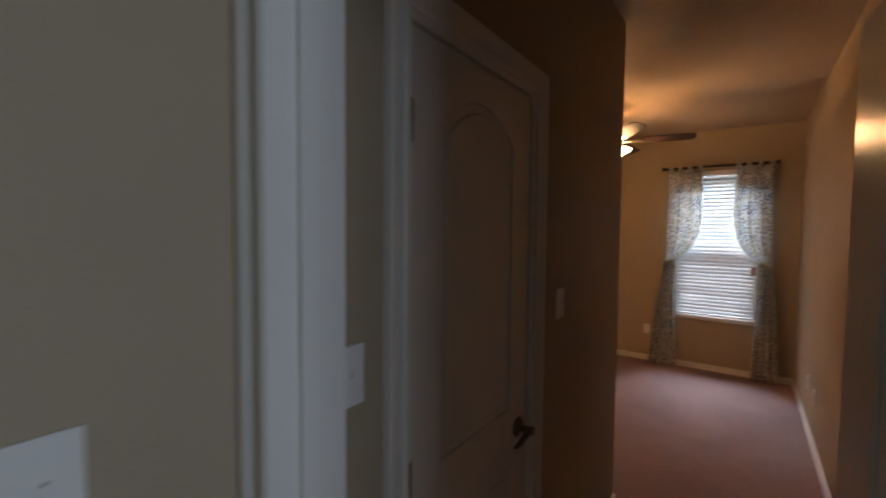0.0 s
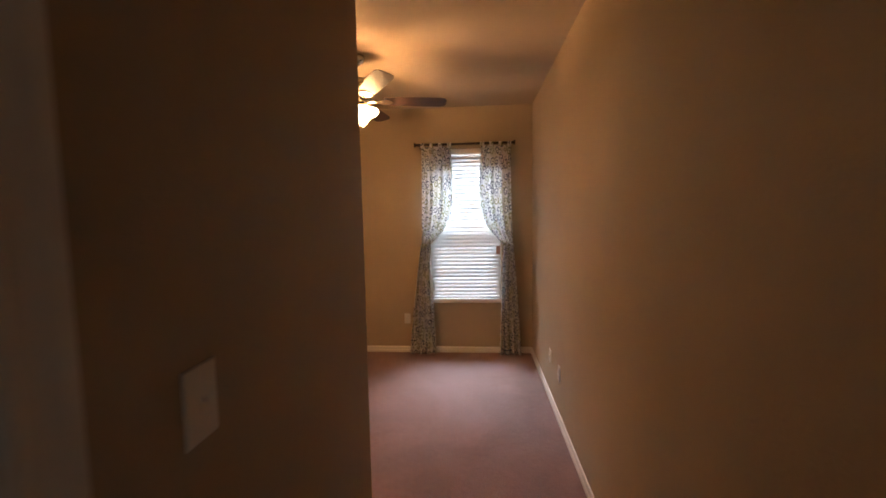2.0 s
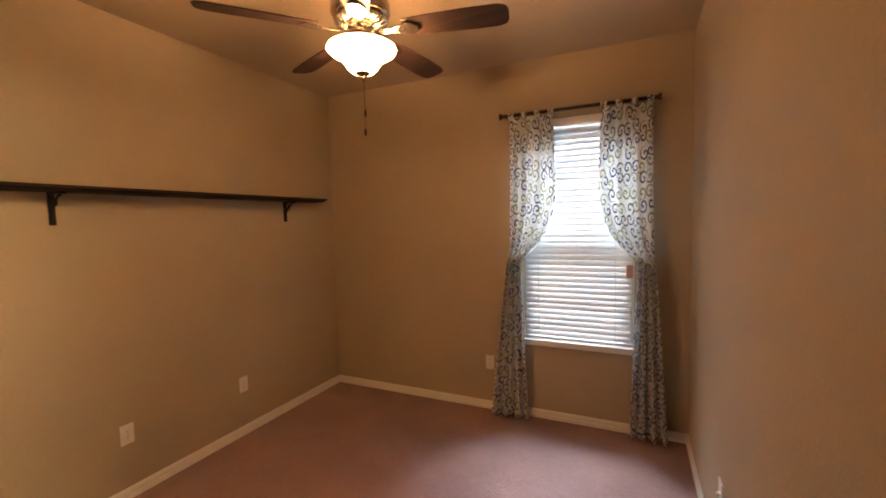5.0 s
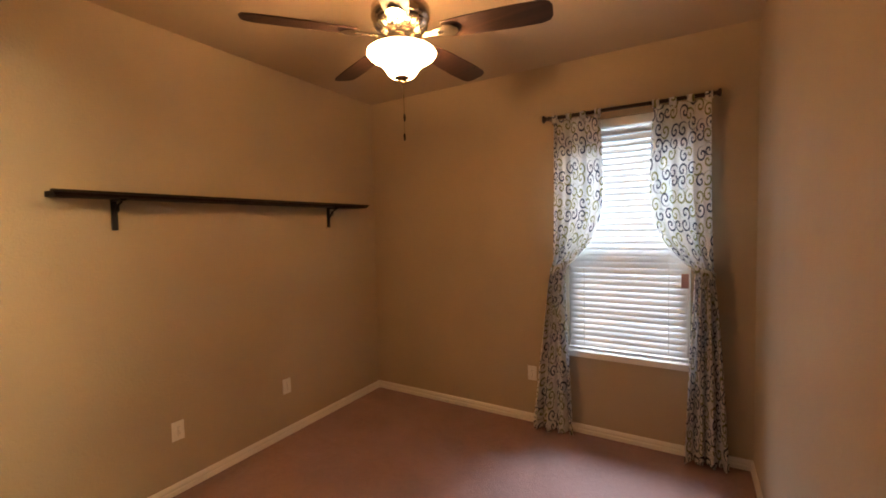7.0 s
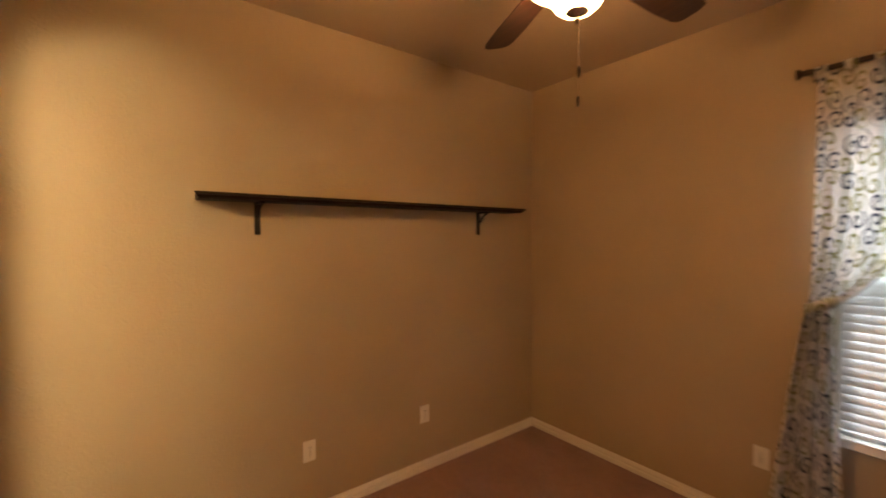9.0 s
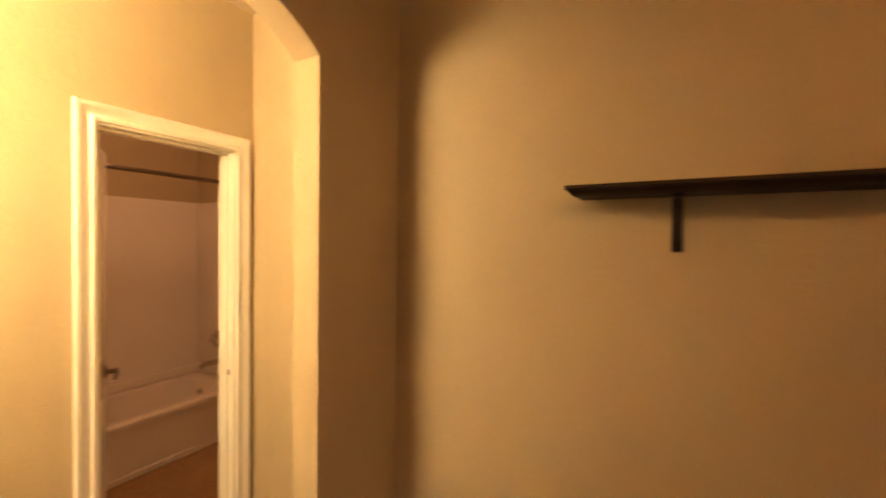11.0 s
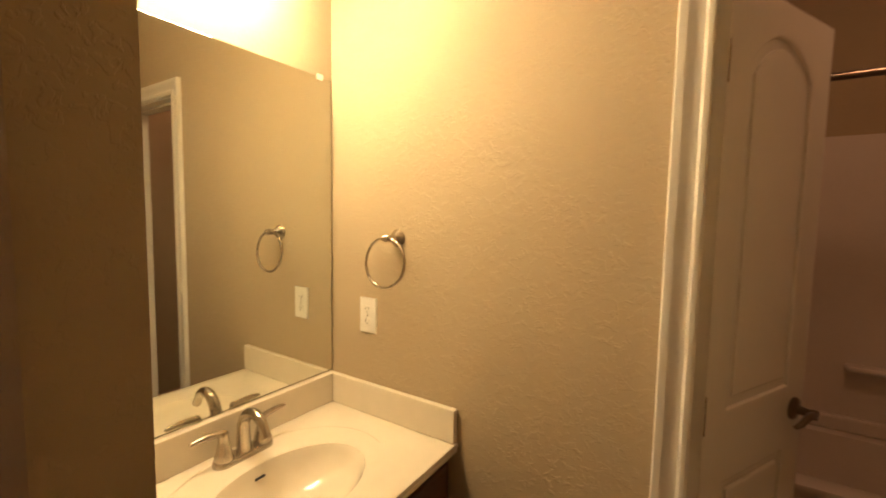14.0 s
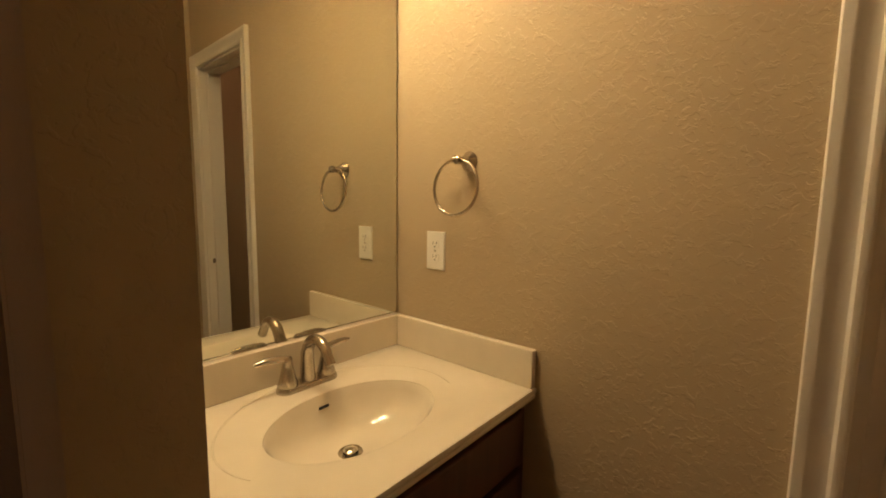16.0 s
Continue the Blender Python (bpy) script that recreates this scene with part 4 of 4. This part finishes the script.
ov.matrix_basis = Matrix.Translation((BC[0] + BA * 0.93, BC[1] - 0.0, VZ - 0.030)) @ Matrix.Rotation(radians(-28), 4, "Y")

fau = thing("faucet", (-1.300, BC[1] - 0.008, VZ), "brushed nickel two-handle faucet with a high arc spout", "faucet")
pts = [(0.026 * math.cos(a), (0.056 if math.sin(a) > 0 else -0.056) + 0.026 * math.sin(a)) for a in np.linspace(0.001, 2 * math.pi + 0.001, 37)[:-1]]
part("base_plate", plate(pts, [], 0.014, Matrix.Identity(4), bevel=0.006), NICKEL, fau, smooth=True)
arc = [(0, 0, 0.012), (0, 0, 0.05)] + [(-0.048 + 0.048 * math.cos(a), 0, 0.075 + 0.052 * math.sin(a)) for a in np.linspace(0, 2.75, 14)] + [(-0.104, 0, 0.078)]
part("spout", tube(arc, [0.020, 0.0175] + [0.016 - 0.0003 * k for k in range(14)] + [0.0125], 16), NICKEL, fau, smooth=True)
for s in (-1, 1):
    hd = part("handle", lathe([(0.023, 0.012), (0.024, 0.018), (0.019, 0.036), (0.014, 0.060), (0.012, 0.074), (0.013, 0.081), (0.009, 0.088), (0, 0.090)], 22, Matrix.Translation((0, s * 0.054, 0))), NICKEL, fau, smooth=True)
    part("lever", tube([(0, s * 0.050, 0.080), (0.003, s * 0.074, 0.085), (0.005, s * 0.100, 0.087), (0.006, s * 0.122, 0.086), (0.006, s * 0.134, 0.085)], [0.009, 0.0085, 0.008, 0.0065, 0.003], 12), NICKEL, hd, smooth=True)
part("lift_rod", merge(tube([(0.022, 0, 0.012), (0.022, 0, 0.072)], 0.0025, 8), lathe([(0, 0.070), (0.005, 0.072), (0.006, 0.078), (0, 0.083)], 12, Matrix.Translation((0.022, 0, 0)))), NICKEL, fau, smooth=True)

mir = thing("wall_mirror", (MIRW, (VY0 + VY1) / 2, 1.440), "large frameless mirror above the vanity", "mirror")
hy = (VY1 - VY0) / 2 - 0.006
part("glass", boxes(((-0.006, -hy, -0.490), (-0.001, hy, 0.490)), bevel=0.0008), MIRROR, mir)
part("channel", boxes(((-0.010, -hy, -0.496), (-0.001, hy, -0.4905))), CHROME, mir, "thin metal mirror channel")
for y in (-0.33, 0.2):
    part("clip", boxes(((-0.009, y - 0.012, 0.480), (-0.0062, y + 0.012, 0.498)), bevel=0.001), PLASTIC, mir, "small clear clip")

ring = thing("towel_ring", (-1.517, TOWEL, 1.420), "brushed nickel towel ring on the wall", "towel ring")
post = Matrix.Rotation(-math.pi / 2, 4, "X")
part("post", lathe([(0, 0), (0.027, 0), (0.028, 0.004), (0.024, 0.010), (0.016, 0.022), (0.010, 0.034), (0.009, 0.046), (0.012, 0.050), (0.012, 0.060), (0.008, 0.064), (0, 0.065)], 28, post), NICKEL, ring, smooth=True)
part("ring", tube([(0.006 + 0.074 * math.sin(a), 0.055 - 0.006 * math.cos(a), -0.072 + 0.074 * math.cos(a)) for a in np.linspace(0, 2 * math.pi, 49)[:-1]], 0.0045, 10, closed=True), NICKEL, ring, smooth=True)
part("eyelet", tube([(0.006, 0.055 + 0.009 * math.cos(a), 0.0 + 0.009 * math.sin(a)) for a in np.linspace(0, 2 * math.pi, 17)[:-1]], 0.003, 8, closed=True), NICKEL, ring, smooth=True)

van = thing("vanity_light", (MIRW, (VY0 + VY1) / 2, 2.285), "wall light bar with lit frosted glass shades above the mirror", "wall light")
part("back_plate", boxes(((-0.022, -0.29, -0.045), (-0.001, 0.29, 0.045)), bevel=0.008), NICKEL, van)
for y in (-0.06, 0.08, 0.22):
    part("arm", tube([(-0.02, y, 0), (-0.06, y, 0.020), (-0.10, y, 0.022), (-0.128, y, 0.012), (-0.130, y, -0.008)], 0.008, 10), NICKEL, van, smooth=True)
    part("shade", lathe([(0.0, 0.0), (0.024, 0.0), (0.034, -0.012), (0.044, -0.045), (0.060, -0.085), (0.068, -0.100), (0.065, -0.100), (0.057, -0.084), (0.041, -0.044), (0.031, -0.014), (0.0, -0.004)], 28,
         Matrix.Translation((-0.130, y, -0.005))), VSHADE, van, "lit frosted glass shade", smooth=True)
    bm = bmesh.new()
    bmesh.ops.create_uvsphere(bm, u_segments=16, v_segments=10, radius=0.023)
    bm.transform(Matrix.Translation((-0.130, y, -0.055)))
    part("bulb", bm, VBULB, van, "lit bulb", smooth=True)

# ---------- bathroom ----------
tub = thing("bathtub", (0, 0, 0), "white alcove bathtub with a plain apron", "bathtub")
TF = -5.24
bm = plate([(TUBL, TUBY), (TUBR, TUBY), (TUBR, TF), (TUBL, TF)],
           [[((TUBL + TUBR) / 2 + 0.70 * math.copysign(abs(math.cos(a)) ** 0.45, math.cos(a)), (TUBY + TF) / 2 + 0.27 * math.copysign(abs(math.sin(a)) ** 0.55, math.sin(a))) for a in np.linspace(0.03, 2 * math.pi + 0.03, 41)[:-1]]],
           0.03, Matrix.Translation((0, 0, 0.36)), bevel=0.010)
part("rim", bm, ACRYLIC, tub, smooth=True)
part("apron", boxes(((TUBL, TF - 0.03, 0.05), (TUBR, TF - 0.012, 0.36)), ((TUBL, TF - 0.03, 0.006), (TUBR, TF + 0.002, 0.05)), bevel=0.005), ACRYLIC, tub)
bm = bmesh.new()
rings = []
for kk, zz in ((1.0, 0.385), (0.97, 0.33), (0.93, 0.20), (0.85, 0.09), (0.6, 0.065), (0.05, 0.06)):
    rings.append([bm.verts.new(((TUBL + TUBR) / 2 + kk * 0.70 * math.copysign(abs(math.cos(a)) ** 0.45, math.cos(a)), (TUBY + TF) / 2 + kk * 0.27 * math.copysign(abs(math.sin(a)) ** 0.55, math.sin(a)), zz)) for a in np.linspace(0.03, 2 * math.pi + 0.03, 41)[:-1]])
for a, b in zip(rings, rings[1:]):
    for k in range(40):
        bm.faces.new((a[k], a[(k + 1) % 40], b[(k + 1) % 40], b[k]))
part("well", bm, ACRYLIC, tub, smooth=True)
sur = thing("tub_surround", (0, 0, 0), "white moulded tub surround panels on the walls", "tub surround")
part("back_panel", boxes(((TUBL + 0.012, TUBY, 0.391), (TUBR - 0.012, TUBY + 0.012, 1.942)), bevel=0.003), ACRYLIC, sur)
part("end_panel", boxes(((TUBL, TUBY, 0.391), (TUBL + 0.012, TF, 1.942)), bevel=0.003), ACRYLIC, sur)
part("end_panel", boxes(((TUBR - 0.012, TUBY, 0.391), (TUBR, TF, 1.942)), bevel=0.003), ACRYLIC, sur)
part("ledge", boxes(((TUBL + 0.012, TUBY + 0.012, 0.391), (TUBR - 0.012, TUBY + 0.055, 0.47)), bevel=0.012), ACRYLIC, sur)
part("soap_dish", boxes(((-3.13, TUBY + 0.0, 0.722), (-2.96, TUBY + 0.085, 0.752)), bevel=0.012), ACRYLIC, sur)
for z in (1.76, 1.88):
    part("groove", boxes(((-3.20, TUBY + 0.011, z), (-2.90, TUBY + 0.0135, z + 0.006))), ACRYLIC, sur)
srod = thing("shower_rod", (0, TF - 0.02, 2.064), "dark polished metal shower curtain rod", "shower rod")
part("pole", tube([(TUBL, 0, 0), (TUBR, 0, 0)], 0.0155, 16), PEWTER, srod, smooth=True)
for x, s in ((TUBL, 1), (TUBR, -1)):
    part("flange", lathe([(0.013, 0.012), (0.03, 0.008), (0.034, 0.0), (0, 0.0)], 20, Matrix.Translation((x, 0, 0)) @ Matrix.Rotation(s * math.pi / 2, 4, "Y")), CHROME, srod, smooth=True)
VALY = -5.69
MX = Matrix.Translation((TUBL + 0.012, VALY, 0)) @ Matrix.Rotation(math.pi / 2, 4, "Y")
val = thing("tub_valve", (0, 0, 0), "dark nickel tub valve with a lever", "valve")
part("escutcheon", lathe([(0, 0), (0.075, 0), (0.072, 0.008), (0.035, 0.016), (0.022, 0.05), (0, 0.052)], 28, Matrix.Translation((0, 0, 0.72)) @ MX), NICKEL, val, smooth=True)
part("lever", tube([(TUBL + 0.055, VALY, 0.72), (TUBL + 0.07, VALY + 0.05, 0.705), (TUBL + 0.07, VALY + 0.09, 0.695)], [0.011, 0.009, 0.006], 10), NICKEL, val, smooth=True)
spo = thing("tub_spout", (TUBL + 0.012, VALY, 0.51), "nickel tub spout above the bathtub rim", "spout")
part("body", tube([(0, 0, 0), (0.03, 0, 0.002), (0.10, 0, 0.0), (0.135, 0, -0.010), (0.14, 0, -0.03)], [0.024, 0.026, 0.024, 0.021, 0.018], 16), NICKEL, spo, smooth=True)

ovf = thing("tub_overflow", (TUBL + 0.160, VALY, 0.285), "round nickel overflow plate inside the bathtub", "overflow plate")
part("plate", lathe([(0, 0.010), (0.030, 0.009), (0.036, 0.004), (0.036, -0.012), (0, -0.012)], 26, Matrix.Rotation(radians(78), 4, "Y")), NICKEL, ovf, smooth=True)
part("trip_lever", tube([(0.010, 0, 0.0), (0.022, 0, 0.006), (0.027, 0, 0.020)], [0.005, 0.004, 0.003], 8), NICKEL, ovf, smooth=True)

dome = thing("bath_ceiling_light", (-3.0, -4.70, H), "lit round frosted glass ceiling light in the bathroom", "ceiling light")
part("base", lathe([(0, 0), (0.13, 0), (0.13, -0.018), (0.12, -0.022), (0, -0.022)], 32), NICKEL, dome, smooth=True)
part("glass", lathe([(0.118, -0.022), (0.122, -0.035), (0.105, -0.070), (0.060, -0.095), (0.0, -0.102)], 32), BDOME, dome, "lit frosted glass dome", smooth=True)

# ---------- hall window: unseen, added where its lamp lights the hall wall ---
hwin = thing("window_2", (0, 0, 0), "unseen white window frame added in the hall for its daylight", "window", kind="structure")
MH = basis((1.29, 0, 0), (0, 1, 0), (0, 0, 1), (-1, 0, 0))
part("window_frame", plate(rect(-6.246, -5.354, 0.904, 2.296), [rect(-6.20, -5.40, 0.95, 1.58), rect(-6.20, -5.40, 1.62, 2.25)], 0.05, MH, bevel=0.004), TRIM, hwin)
for z0 in (0.95, 1.62):
    pane = part("pane", boxes(((1.262, -6.20, z0), (1.266, -5.40, z0 + 0.63))), GLASS, hwin)
    pane.visible_shadow = False
